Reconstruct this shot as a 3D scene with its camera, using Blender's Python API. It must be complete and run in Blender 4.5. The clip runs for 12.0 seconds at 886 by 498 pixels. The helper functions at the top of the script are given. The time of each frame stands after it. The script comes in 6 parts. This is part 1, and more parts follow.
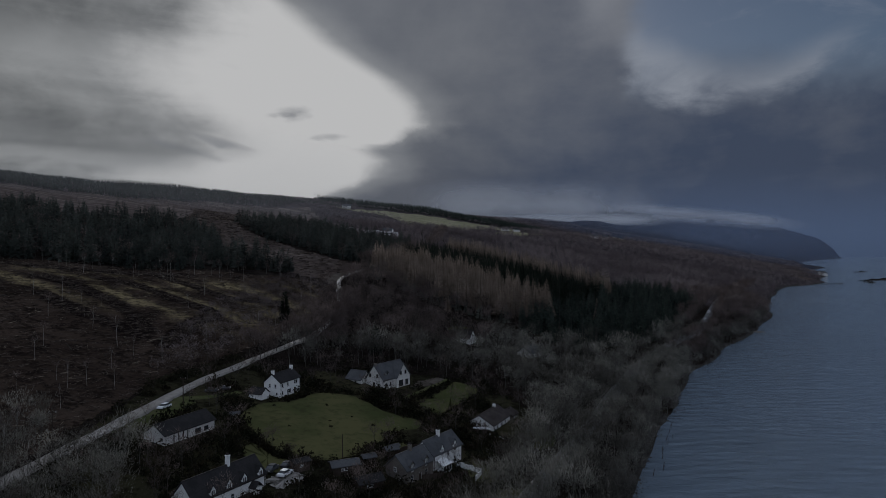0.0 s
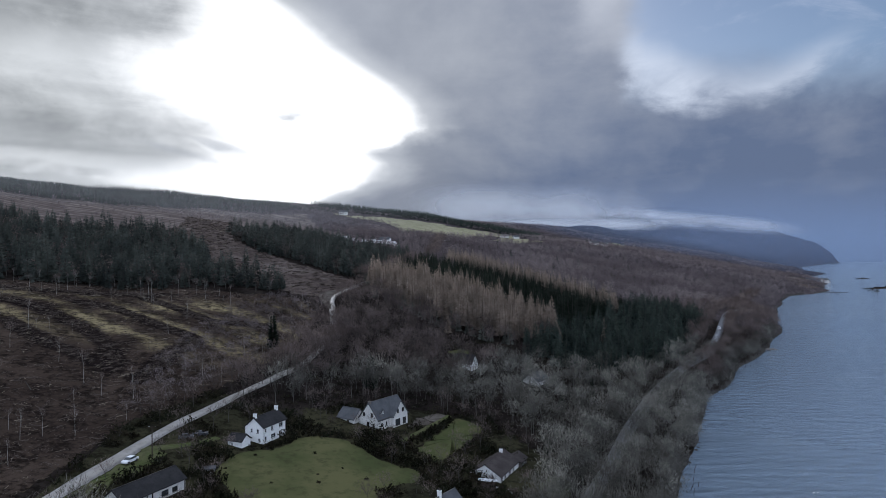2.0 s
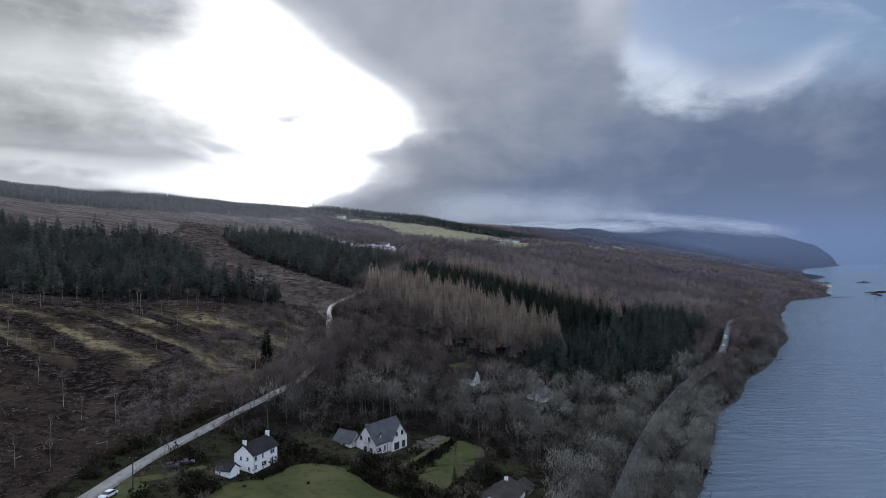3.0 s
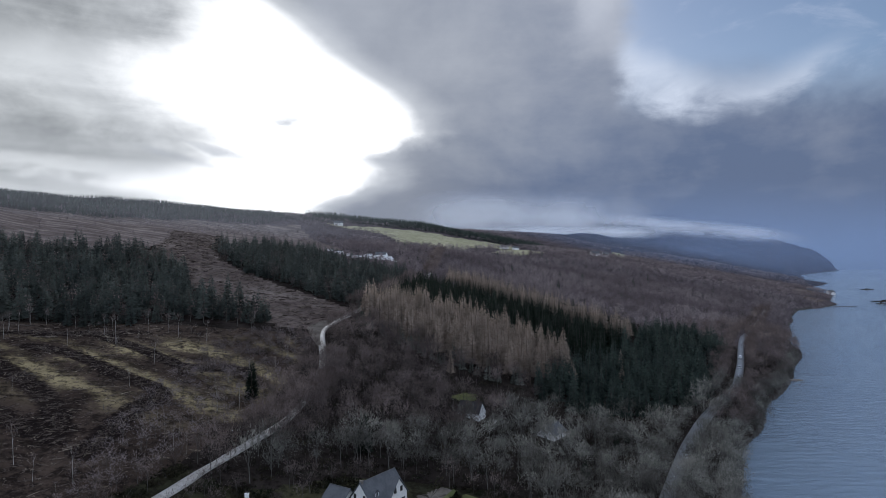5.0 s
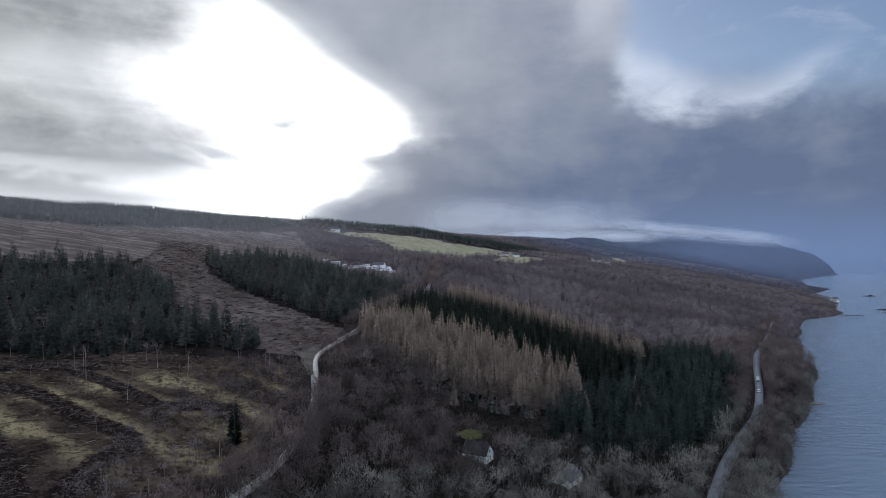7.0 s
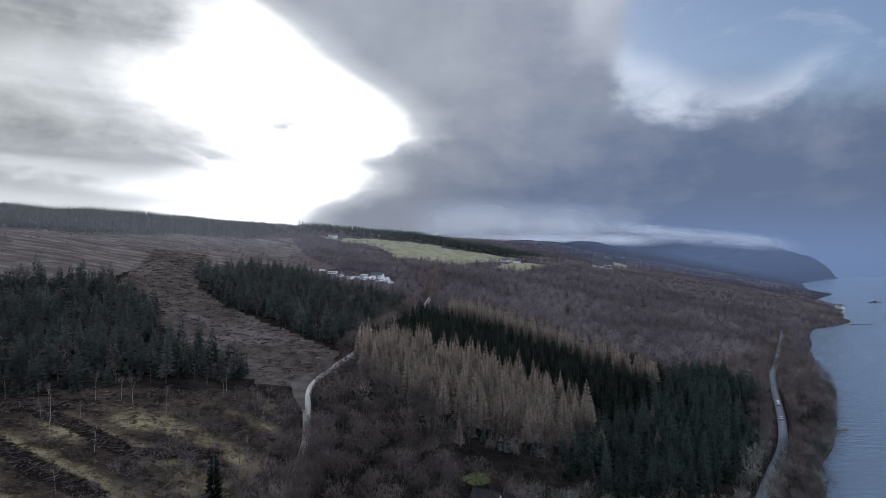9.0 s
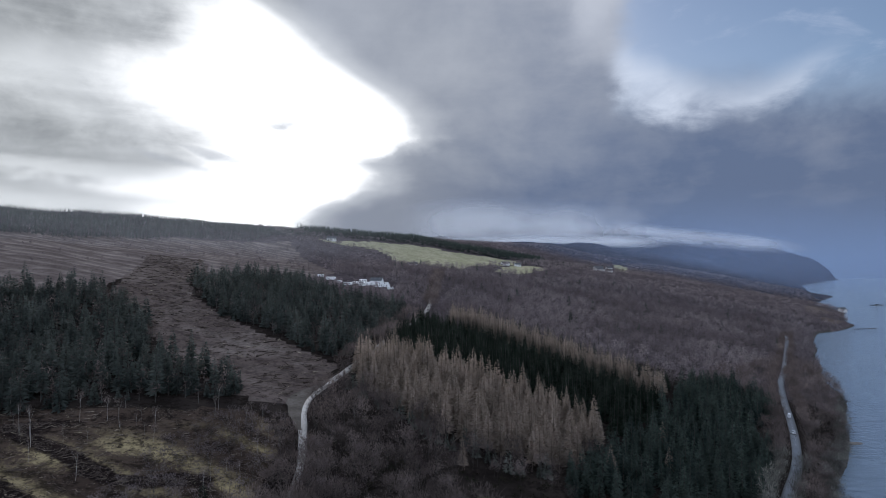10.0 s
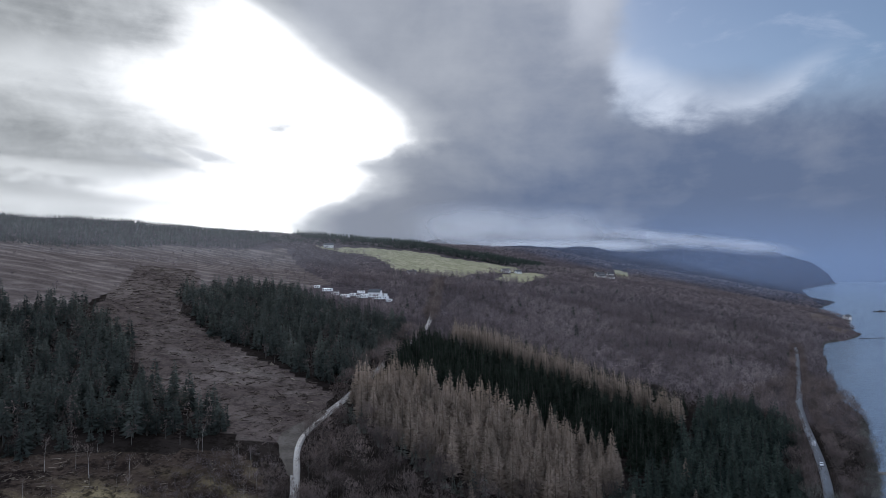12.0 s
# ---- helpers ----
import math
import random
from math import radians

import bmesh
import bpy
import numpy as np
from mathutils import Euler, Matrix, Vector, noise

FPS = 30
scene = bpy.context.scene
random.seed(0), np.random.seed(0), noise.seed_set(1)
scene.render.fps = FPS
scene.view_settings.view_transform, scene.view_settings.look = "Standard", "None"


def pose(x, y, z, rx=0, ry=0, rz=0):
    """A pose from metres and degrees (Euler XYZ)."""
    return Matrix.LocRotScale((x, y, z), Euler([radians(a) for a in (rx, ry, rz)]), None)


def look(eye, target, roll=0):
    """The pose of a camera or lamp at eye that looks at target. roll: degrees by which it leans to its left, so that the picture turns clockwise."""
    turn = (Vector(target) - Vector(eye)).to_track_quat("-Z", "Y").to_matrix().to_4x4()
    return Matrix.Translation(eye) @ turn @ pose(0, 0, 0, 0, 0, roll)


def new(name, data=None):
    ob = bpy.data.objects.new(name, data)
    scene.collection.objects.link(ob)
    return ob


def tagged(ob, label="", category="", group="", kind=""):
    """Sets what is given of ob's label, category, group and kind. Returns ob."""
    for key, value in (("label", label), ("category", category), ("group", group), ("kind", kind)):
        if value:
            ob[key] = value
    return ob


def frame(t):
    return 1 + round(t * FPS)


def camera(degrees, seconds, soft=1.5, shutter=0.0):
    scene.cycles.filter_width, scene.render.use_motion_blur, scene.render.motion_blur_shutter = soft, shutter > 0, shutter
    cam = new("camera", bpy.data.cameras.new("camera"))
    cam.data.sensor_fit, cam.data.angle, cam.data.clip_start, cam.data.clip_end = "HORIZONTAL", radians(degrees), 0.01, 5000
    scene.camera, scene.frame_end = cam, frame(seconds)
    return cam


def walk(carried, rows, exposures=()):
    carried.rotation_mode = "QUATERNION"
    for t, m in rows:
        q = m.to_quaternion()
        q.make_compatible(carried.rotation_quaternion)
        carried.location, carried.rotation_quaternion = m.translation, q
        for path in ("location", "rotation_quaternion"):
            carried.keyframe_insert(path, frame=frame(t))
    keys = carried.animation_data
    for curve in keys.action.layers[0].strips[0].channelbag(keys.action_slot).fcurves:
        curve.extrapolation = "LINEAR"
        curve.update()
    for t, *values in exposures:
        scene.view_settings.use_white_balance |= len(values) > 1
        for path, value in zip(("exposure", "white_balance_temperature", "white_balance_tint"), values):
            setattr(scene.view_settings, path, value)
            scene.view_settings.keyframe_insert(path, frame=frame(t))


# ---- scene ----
cam = camera(72, 12.0, soft=0.6)
PATH = [
    (0, (-0.06, -0.08, 62.95), (-0.05, 99.91, 64.05), -0.82),
    (1, (-0.45, 9.33, 66.84), (-0.27, 109.32, 68.19), -0.78),
    (2, (-1.09, 19.40, 70.78), (-0.72, 119.38, 72.41), -0.74),
    (3, (-1.90, 29.95, 74.81), (-1.32, 129.93, 76.75), -0.71),
    (4, (-2.80, 40.86, 79.00), (-2.02, 140.83, 81.23), -0.67),
    (5, (-3.75, 51.99, 83.35), (-2.78, 151.95, 85.84), -0.64),
    (6, (-4.71, 63.24, 87.88), (-3.57, 163.20, 90.59), -0.61),
    (7, (-5.69, 74.54, 92.57), (-4.38, 174.49, 95.46), -0.58),
    (8, (-6.68, 85.82, 97.39), (-5.23, 185.76, 100.42), -0.55),
    (9, (-7.73, 97.03, 102.29), (-6.13, 196.97, 105.44), -0.51),
    (10, (-8.89, 108.16, 107.19), (-7.14, 208.09, 110.45), -0.48),
    (11, (-10.23, 119.20, 112.02), (-8.30, 219.12, 115.41), -0.45),
    (12, (-11.86, 130.16, 116.66), (-9.70, 230.07, 120.25), -0.43),
]
walk(cam, [(t, look(eye, target, roll)) for t, eye, target, roll in PATH],
     exposures=[(0, -1.5, 6300, 10), (0.1, -1.2, 6150, 10), (0.2, -0.75, 6150, 10), (0.3, -0.3, 6150, 10), (0.4, 0, 6150, 10), (12, 0, 6150, 10)])

# ---- light ----
class N:
    """A node tree's value, for writing node arithmetic as plain formulas."""

    def __init__(self, tree, socket):
        self.tree, self.socket = tree, socket

    def op(self, kind, *others, clamp=False):
        node = self.tree.nodes.new("ShaderNodeMath")
        node.operation, node.use_clamp = kind, clamp
        for slot, value in zip(node.inputs, (self, *others)):
            if isinstance(value, N):
                self.tree.links.new(value.socket, slot)
            else:
                slot.default_value = value
        return N(self.tree, node.outputs[0])

    def __add__(self, o): return self.op("ADD", o)
    def __sub__(self, o): return self.op("SUBTRACT", o)
    def __mul__(self, o): return self.op("MULTIPLY", o)
    def __truediv__(self, o): return self.op("DIVIDE", o)
    def clip(self): return self.op("ADD", 0.0, clamp=True)

    def smooth(self, low, high):
        node = self.tree.nodes.new("ShaderNodeMapRange")
        node.interpolation_type = "SMOOTHSTEP"
        self.tree.links.new(self.socket, node.inputs[0])
        node.inputs[1].default_value, node.inputs[2].default_value = low, high
        return N(self.tree, node.outputs[0])


def mixed(tree, factor, a, b):
    """A colour between a and b, each a socket or a triple."""
    node = tree.nodes.new("ShaderNodeMix")
    node.data_type, node.clamp_factor = "RGBA", True
    for slot, value in ((node.inputs[0], factor), (node.inputs[6], a), (node.inputs[7], b)):
        if isinstance(value, N):
            tree.links.new(value.socket, slot)
        elif isinstance(value, tuple):
            slot.default_value = (*value, 1)
        elif isinstance(value, (int, float)):
            slot.default_value = value
        else:
            tree.links.new(value, slot)
    return node.outputs[2]


def noise_of(tree, vector, scale, detail=4, rough=0.55, twist=0.0):
    node = tree.nodes.new("ShaderNodeTexNoise")
    tree.links.new(vector, node.inputs["Vector"])
    node.inputs["Scale"].default_value, node.inputs["Detail"].default_value = scale, detail
    node.inputs["Roughness"].default_value, node.inputs["Distortion"].default_value = rough, twist
    return N(tree, node.outputs["Fac"])


def vector_of(tree, x, y, z=0.0):
    node = tree.nodes.new("ShaderNodeCombineXYZ")
    for slot, value in zip(node.inputs, (x, y, z)):
        if isinstance(value, N):
            tree.links.new(value.socket, slot)
        else:
            slot.default_value = value
    return node.outputs[0]


SUN_AZ, SUN_EL = -13.0, 14.0   # degrees from +y towards +x, and over the horizon


def profile(tree, value, points):
    """A value that runs through (position, result) points."""
    low, high = points[0][0], points[-1][0]
    floor, top = min(p[1] for p in points), max(p[1] for p in points)
    ramp = tree.nodes.new("ShaderNodeValToRGB")
    ramp.color_ramp.interpolation = "LINEAR"
    for k, (at, result) in enumerate(points):
        stops = ramp.color_ramp.elements
        stop = stops[k] if k < 2 else stops.new((at - low) / (high - low))
        stop.position = (at - low) / (high - low)
        tone = (result - floor) / (top - floor)
        stop.color = (tone, tone, tone, 1)
    tree.links.new(((value - low) / (high - low)).clip().socket, ramp.inputs[0])
    return N(tree, ramp.outputs[0]) * (top - floor) + floor


def build_world():
    world = bpy.data.worlds.new("sky")
    scene.world = world
    world.use_nodes = True
    tree = world.node_tree
    tree.nodes.clear()
    place = tree.nodes.new("ShaderNodeTexCoord").outputs["Generated"]
    cut = tree.nodes.new("ShaderNodeSeparateXYZ")
    tree.links.new(place, cut.inputs[0])
    x, y, z = (N(tree, s) for s in cut.outputs)
    deg = 180 / math.pi
    az = x.op("ARCTAN2", y) * deg
    el = z.op("ARCSINE") * deg
    # clouds lie on a level sheet, so that they flatten towards the horizon
    low = z.op("MAXIMUM", 0.0) + 0.16
    big = noise_of(tree, vector_of(tree, x / low, y / low, 0.3), 0.9, 5, 0.55, 0.3) - 0.5
    streak = noise_of(tree, vector_of(tree, az * 0.05, el * 0.3, 1.7), 1.4, 5, 0.55, 0.25) - 0.5
    puff = noise_of(tree, vector_of(tree, az * 0.07, el * 0.1, 4.2), 1.0, 6, 0.55, 0.2) - 0.5
    curl = noise_of(tree, vector_of(tree, az * 0.22, el * 0.34, 7.1), 1.0, 6, 0.58, 0.3) - 0.5
    wisps = noise_of(tree, vector_of(tree, az * 0.1 - el * 0.05, el * 0.26 + az * 0.03, 2.9), 1.3, 6, 0.6, 0.6) - 0.5
    blue = tree.nodes.new("ShaderNodeTexSky")
    blue.sky_type, blue.sun_disc = "NISHITA", False
    blue.sun_elevation, blue.sun_rotation = radians(SUN_EL), radians(SUN_AZ)
    blue_light = tree.nodes.new("ShaderNodeMix")
    blue_light.data_type, blue_light.blend_type = "RGBA", "MULTIPLY"
    blue_light.inputs[0].default_value = 1
    tree.links.new(blue.outputs[0], blue_light.inputs[6])
    blue_light.inputs[7].default_value = (0.088, 0.093, 0.108, 1)
    # the heavy bank: blue-grey and dark low down, paler and greyer higher up and towards the sun
    tone = ((el - 5) * 0.046 + puff * 1.5 + curl * 0.4 + streak * 0.35).clip()
    bank = mixed(tree, tone, (0.13, 0.17, 0.265), (0.4, 0.42, 0.47))
    grey = mixed(tree, (tone * 0.8 + 0.2).clip(), (0.21, 0.232, 0.285), (0.43, 0.45, 0.495))
    bank = mixed(tree, (az * -1 + 13 + puff * 14).smooth(0, 16), bank, grey)
    # streaked cloud on the sun's side
    level = el + streak * 3.2 + curl * 2.8 + (az + 28) * 0.02
    dusk = profile(tree, level, [(4, 0.66), (5.6, 0.76), (6.5, 0.56), (7.1, 0.5), (7.8, 0.76), (8.5, 0.66), (9.4, 0.4), (10.4, 0.4), (11.5, 0.46), (13.5, 0.53), (15.8, 0.62), (17.0, 0.5), (18.6, 0.34), (21, 0.37), (24, 0.43), (34, 0.5)])
    dusk = (dusk + puff * 0.5 + curl * 0.4 + streak * 0.3 - 0.02).clip()
    pale = mixed(tree, dusk, (0.0, 0.012, 0.028), (1.0, 1.01, 1.0))
    cloud = mixed(tree, (az * -1 - 10).smooth(0, 9), bank, pale)
    # open sky in a break of the bank, with a torn pale edge
    gap = (az - 17.0 + puff * 4 + curl * 3.0).smooth(-0.6, 2.2) * (el - 12.6 + puff * 5 + curl * 2.5 + (az - 27) * 0.12).smooth(-1.5, 4.5)
    cloud = mixed(tree, gap * 0.92, cloud, blue_light.outputs[2])
    rim = (((az - 15.2 + curl * 4) * 0.4).op("POWER", 2.0) * -1).op("EXPONENT") * (el - 16.5 + puff * 7).smooth(0, 6)
    cloud = mixed(tree, rim * 0.55, cloud, (0.66, 0.68, 0.74))
    # a crescent of lit cloud hangs in it
    spine = profile(tree, az, [(15, 18.0), (17.3, 16.2), (19, 14.9), (22, 13.6), (25, 13.2), (28, 13.8), (31, 15.0), (33.5, 16.6), (38, 19)])
    over = el - spine + curl * 2.2 + wisps * 1.6
    body = (over + 1.6).smooth(-0.6, 1.7) * (over * -1 + profile(tree, az, [(15, 2.0), (18, 4.2), (21, 4.4), (25, 2.8), (29, 1.6), (34, 1.0), (38, 0.6)])).smooth(-0.6, 2.8)
    body = body * (az - 16.2 + curl * 3).smooth(-0.6, 1.8) * (az * -1 + 35 + wisps * 5).smooth(-1, 4)
    cloud = mixed(tree, (body * (wisps * 1.4 + curl * 0.9 + 0.78)).clip(), cloud, (0.66, 0.71, 0.81))
    veil = (wisps * 1.6 + curl * 0.7 - 0.08).smooth(0.0, 0.5) * gap
    cloud = mixed(tree, veil * 0.5, cloud, (0.5, 0.56, 0.7))
    # the bright break before the sun
    edge = profile(tree, el + curl * 1.2, [(4.2, -12.4), (5.3, -11.2), (6.4, -9.4), (7.4, -6.9), (8.8, -5.9), (9.8, -7.4), (10.4, -6.6), (11.0, -4.2), (12.1, -1.9), (14.1, -2.9), (15.9, -4.8), (17.5, -7.9), (19.3, -11.0), (21.9, -14.2), (23.5, -17.2), (30, -25)])
    hem = edge - az + curl * 2.6 + puff * 2.0
    far_side = profile(tree, el, [(4, -28), (6, -24.5), (7, -27.5), (8.2, -24), (9.5, -20.5), (11, -21.5), (12.5, -23), (14, -25.5), (16, -26.5), (17.6, -25), (19.3, -21.8), (20.5, -22.4), (23, -20), (30, -29)])
    lee = az - far_side + curl * 5 + streak * 5 + puff * 5
    halo = hem.smooth(-5.5, 1.0) * lee.smooth(-11, 4)
    cloud = mixed(tree, halo * 0.68, cloud, (0.8, 0.81, 0.82))
    sky = mixed(tree, hem.smooth(-1.6, 1.6) * lee.smooth(-4.0, 5.5), cloud, (1.4, 1.38, 1.35))
    # grey scraps before the break
    for at, lift, wide, tall, dense in ((-13.7, 12.95, 2.0, 0.8, 0.6), (-14.6, 12.75, 1.6, 0.35, 0.45), (-10.5, 10.95, 1.9, 0.4, 0.5), (-19.0, 16.6, 1.6, 0.35, 0.16), (-19.6, 10.2, 3.4, 0.4, 0.6), (-23.5, 9.6, 4.2, 0.45, 0.55)):
        far = ((az - at) / wide).op("POWER", 2.0) + ((el - lift + (az - at) * (0.22 if at < -18 else -0.05) + curl * 0.8) / tall).op("POWER", 2.0)
        sky = mixed(tree, (far * -1 + 0.9 + curl * 3.6 + wisps * 2.2).smooth(-0.2, 1.5) * dense, sky, (0.42, 0.44, 0.48))
    # overhead and behind the flight the cover is broken and bright
    open_sky = (y * -1 + z * 1.1).smooth(0.15, 0.75)
    sky = mixed(tree, open_sky, sky, mixed(tree, (big * 1.6 + 0.5).clip(), (0.58, 0.72, 1.0), (1.3, 1.42, 1.62)))
    # grey murk along and under the horizon
    murk = (el * -1 + 5).smooth(0, 6) * (az - 8).smooth(0, 14)
    sky = mixed(tree, murk * 0.7, sky, (0.125, 0.175, 0.28))
    back = tree.nodes.new("ShaderNodeBackground")
    tree.links.new(sky, back.inputs[0])
    back.inputs[1].default_value = 1.0
    out = tree.nodes.new("ShaderNodeOutputWorld")
    tree.links.new(back.outputs[0], out.inputs[0])


build_world()
sun = new("sun", bpy.data.lights.new("sun", "SUN"))
sun.data.energy, sun.data.angle, sun.data.color = 1.5, radians(12), (1.0, 0.96, 0.9)
sun.matrix_world = look((math.sin(radians(SUN_AZ)) * 500, math.cos(radians(SUN_AZ)) * 500, 400 + 500 * math.tan(radians(SUN_EL))), (0, 0, 400))


# ---- materials ----
def material(name, rough=0.8, metal=0.0, spec=0.3):
    mat = bpy.data.materials.new(name)
    mat.use_nodes = True
    tree = mat.node_tree
    skin = tree.nodes["Principled BSDF"]
    skin.inputs["Roughness"].default_value, skin.inputs["Metallic"].default_value = rough, metal
    skin.inputs["Specular IOR Level"].default_value = spec
    return mat, tree, skin


def where(tree):
    return tree.nodes.new("ShaderNodeNewGeometry").outputs["Position"]


def bumped(tree, skin, height, strength, distance):
    node = tree.nodes.new("ShaderNodeBump")
    node.inputs["Strength"].default_value, node.inputs["Distance"].default_value = strength, distance
    tree.links.new(height.socket, node.inputs["Height"])
    tree.links.new(node.outputs[0], skin.inputs["Normal"])


def two_scale(name, a, b, c, coarse, fine, rough=0.9, bump=0.0, size=0.1, spec=0.0, piece=0.0):
    """A surface that wanders between colours a and b in broad patches, with grain of colour c."""
    mat, tree, skin = material(name, rough, 0, spec)
    p = where(tree)
    broad = noise_of(tree, p, coarse, 4, 0.6)
    grain = noise_of(tree, p, fine, 5, 0.65)
    col = mixed(tree, broad.smooth(0.35, 0.65), a, b)
    col = mixed(tree, grain.smooth(0.45, 0.75) * 0.75, col, c)
    if piece:
        rnd = N(tree, tree.nodes.new("ShaderNodeObjectInfo").outputs["Random"])
        isl = N(tree, tree.nodes.new("ShaderNodeNewGeometry").outputs["Random Per Island"])
        hsv = tree.nodes.new("ShaderNodeHueSaturation")
        tree.links.new(col, hsv.inputs["Color"])
        tone = tree.nodes.new("ShaderNodeAttribute")
        tone.attribute_name = "tone"
        own = N(tree, tone.outputs["Fac"])
        single = own.op("COMPARE", 0.0, 0.001)
        value = (rnd - 0.5) * single * piece * 1.5 + (own - 1.5) * (single * -1 + 1) * piece * 1.5 + (isl - 0.5) * piece * 0.7 + 1.0
        tree.links.new(value.socket, hsv.inputs["Value"])
        col = hsv.outputs[0]
    tree.links.new(col, skin.inputs["Base Color"])
    if bump:
        bumped(tree, skin, grain, bump, size)
    if piece and rough > 0.85:
        # open sprays of twigs and needles let part of the light through
        thin, both = tree.nodes.new("ShaderNodeBsdfTranslucent"), tree.nodes.new("ShaderNodeMixShader")
        tree.links.new(col, thin.inputs[0])
        both.inputs[0].default_value = 0.5
        tree.links.new(skin.outputs[0], both.inputs[1])
        tree.links.new(thin.outputs[0], both.inputs[2])
        tree.links.new(both.outputs[0], tree.nodes["Material Output"].inputs[0])
    return mat


# each kind of ground: two broad colours, a dark litter, and the pale growth of its swathes
REGIONS = {
    "heath": ((0.075, 0.061, 0.062), (0.11, 0.09, 0.092), (0.045, 0.036, 0.038), (0.13, 0.108, 0.108)),
    "felled": ((0.046, 0.033, 0.026), (0.08, 0.058, 0.045), (0.013, 0.01, 0.009), (0.35, 0.28, 0.155)),
    "cleared": ((0.098, 0.076, 0.067), (0.148, 0.118, 0.104), (0.028, 0.021, 0.019), (0.34, 0.29, 0.25)),
    "moor": ((0.11, 0.088, 0.08), (0.16, 0.13, 0.117), (0.045, 0.034, 0.032), (0.36, 0.305, 0.265)),
    "pasture": ((0.28, 0.265, 0.165), (0.37, 0.335, 0.225), (0.17, 0.16, 0.1), (0.42, 0.385, 0.27)),
    "hill": ((0.035, 0.034, 0.04), (0.075, 0.066, 0.07), (0.022, 0.021, 0.026), (0.1, 0.088, 0.085)),
    "scrub": ((0.03, 0.029, 0.018), (0.055, 0.051, 0.029), (0.014, 0.012, 0.009), (0.055, 0.051, 0.029)),
    "shingle": ((0.05, 0.046, 0.042), (0.09, 0.084, 0.078), (0.03, 0.027, 0.024), (0.09, 0.084, 0.078))}


def land_material():
    """The whole ground: leaf litter under the woods, and the other kinds where their own shares say so, with ragged borders."""
    mat, tree, skin = material("land", 1.0, 0, 0.0)
    p = where(tree)
    broad = noise_of(tree, p, 0.03, 5, 0.6, 0.5)
    grain = noise_of(tree, p, 0.55, 6, 0.7)
    fine = noise_of(tree, p, 2.5, 4, 0.7)
    clump = noise_of(tree, p, 0.13, 5, 0.7)
    cut = tree.nodes.new("ShaderNodeSeparateXYZ")
    tree.links.new(p, cut.inputs[0])
    x, y = N(tree, cut.outputs[0]), N(tree, cut.outputs[1])
    tones = [(0.02, 0.016, 0.014), (0.034, 0.027, 0.023), (0.01, 0.008, 0.007), (0.034, 0.027, 0.023)]
    share = {}
    for word, colours in REGIONS.items():
        node = tree.nodes.new("ShaderNodeAttribute")
        node.attribute_name = word
        share[word] = (N(tree, node.outputs["Fac"]) + (clump - 0.5) * 0.9 + (grain - 0.5) * 0.5).smooth(0.38, 0.62)
        tones = [mixed(tree, share[word], old, colour) for old, colour in zip(tones, colours)]

    def rows(angle, spacing):
        a = radians(angle)
        across = x * math.cos(a) + y * math.sin(a) + broad * 22 + grain * 6
        return (across * (2 * math.pi / spacing)).op("SINE")
    near = (rows(70, 21) * 0.38 + grain * 2.4 + fine * 1.4 + broad * 2.6 - 3.0).smooth(-0.15, 0.75) * 0.9
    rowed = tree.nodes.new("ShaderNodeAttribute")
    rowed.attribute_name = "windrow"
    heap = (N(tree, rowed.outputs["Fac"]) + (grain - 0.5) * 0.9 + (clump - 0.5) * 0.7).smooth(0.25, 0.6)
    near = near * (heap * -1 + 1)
    wood_edge = (y - 297) * 0.857 - (x + 196) * 0.516
    near = near * ((y - x * 0.12).smooth(252, 280) * (wood_edge * -1).smooth(8, 30) * share["felled"] + (share["felled"] * -1 + 1)).clip()
    far = (rows(74, 19) * (share["moor"] * 0.28 + 0.2) + grain * 1.4 + clump * 1.5 + broad * 1.4 - 2.35).smooth(-0.3, 1.0) * (share["moor"] * -0.05 + 0.75)
    swathe = near * share["felled"] + far * (share["felled"] * -1 + 1)
    col = mixed(tree, broad.smooth(0.38, 0.62), tones[0], tones[1])
    col = mixed(tree, swathe, col, tones[3])
    col = mixed(tree, (grain * 0.6 + clump * 0.6).smooth(0.54, 0.7) * (share["moor"] * -0.4 + share["cleared"] * -0.25 + 0.88), col, tones[2])
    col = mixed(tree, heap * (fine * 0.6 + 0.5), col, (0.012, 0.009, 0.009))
    dark = tree.nodes.new("ShaderNodeHueSaturation")
    tree.links.new(col, dark.inputs["Color"])
    tree.links.new((fine * -1.6 + 1.85).clip().socket, dark.inputs["Value"])
    tree.links.new(dark.outputs[0], skin.inputs["Base Color"])
    bumped(tree, skin, grain + fine * 0.4, 0.9, 0.8)
    return mat


def brash_material():
    """Cut branches: dark bark, and now and then a pale stripped stick."""
    mat, tree, skin = material("brash", 0.9, 0, 0.0)
    isl = N(tree, tree.nodes.new("ShaderNodeNewGeometry").outputs["Random Per Island"])
    patch = noise_of(tree, where(tree), 0.12, 4, 0.6)
    grain = noise_of(tree, where(tree), 1.5, 4, 0.6)
    col = mixed(tree, isl.smooth(0.0, 0.7), (0.03, 0.022, 0.019), (0.12, 0.095, 0.08))
    col = mixed(tree, (isl + (patch - 0.5) * 0.7).smooth(0.84, 1.0), col, (0.3, 0.25, 0.19))
    tree.links.new(mixed(tree, grain.smooth(0.4, 0.7) * 0.5, col, (0.05, 0.04, 0.033)), skin.inputs["Base Color"])
    return mat


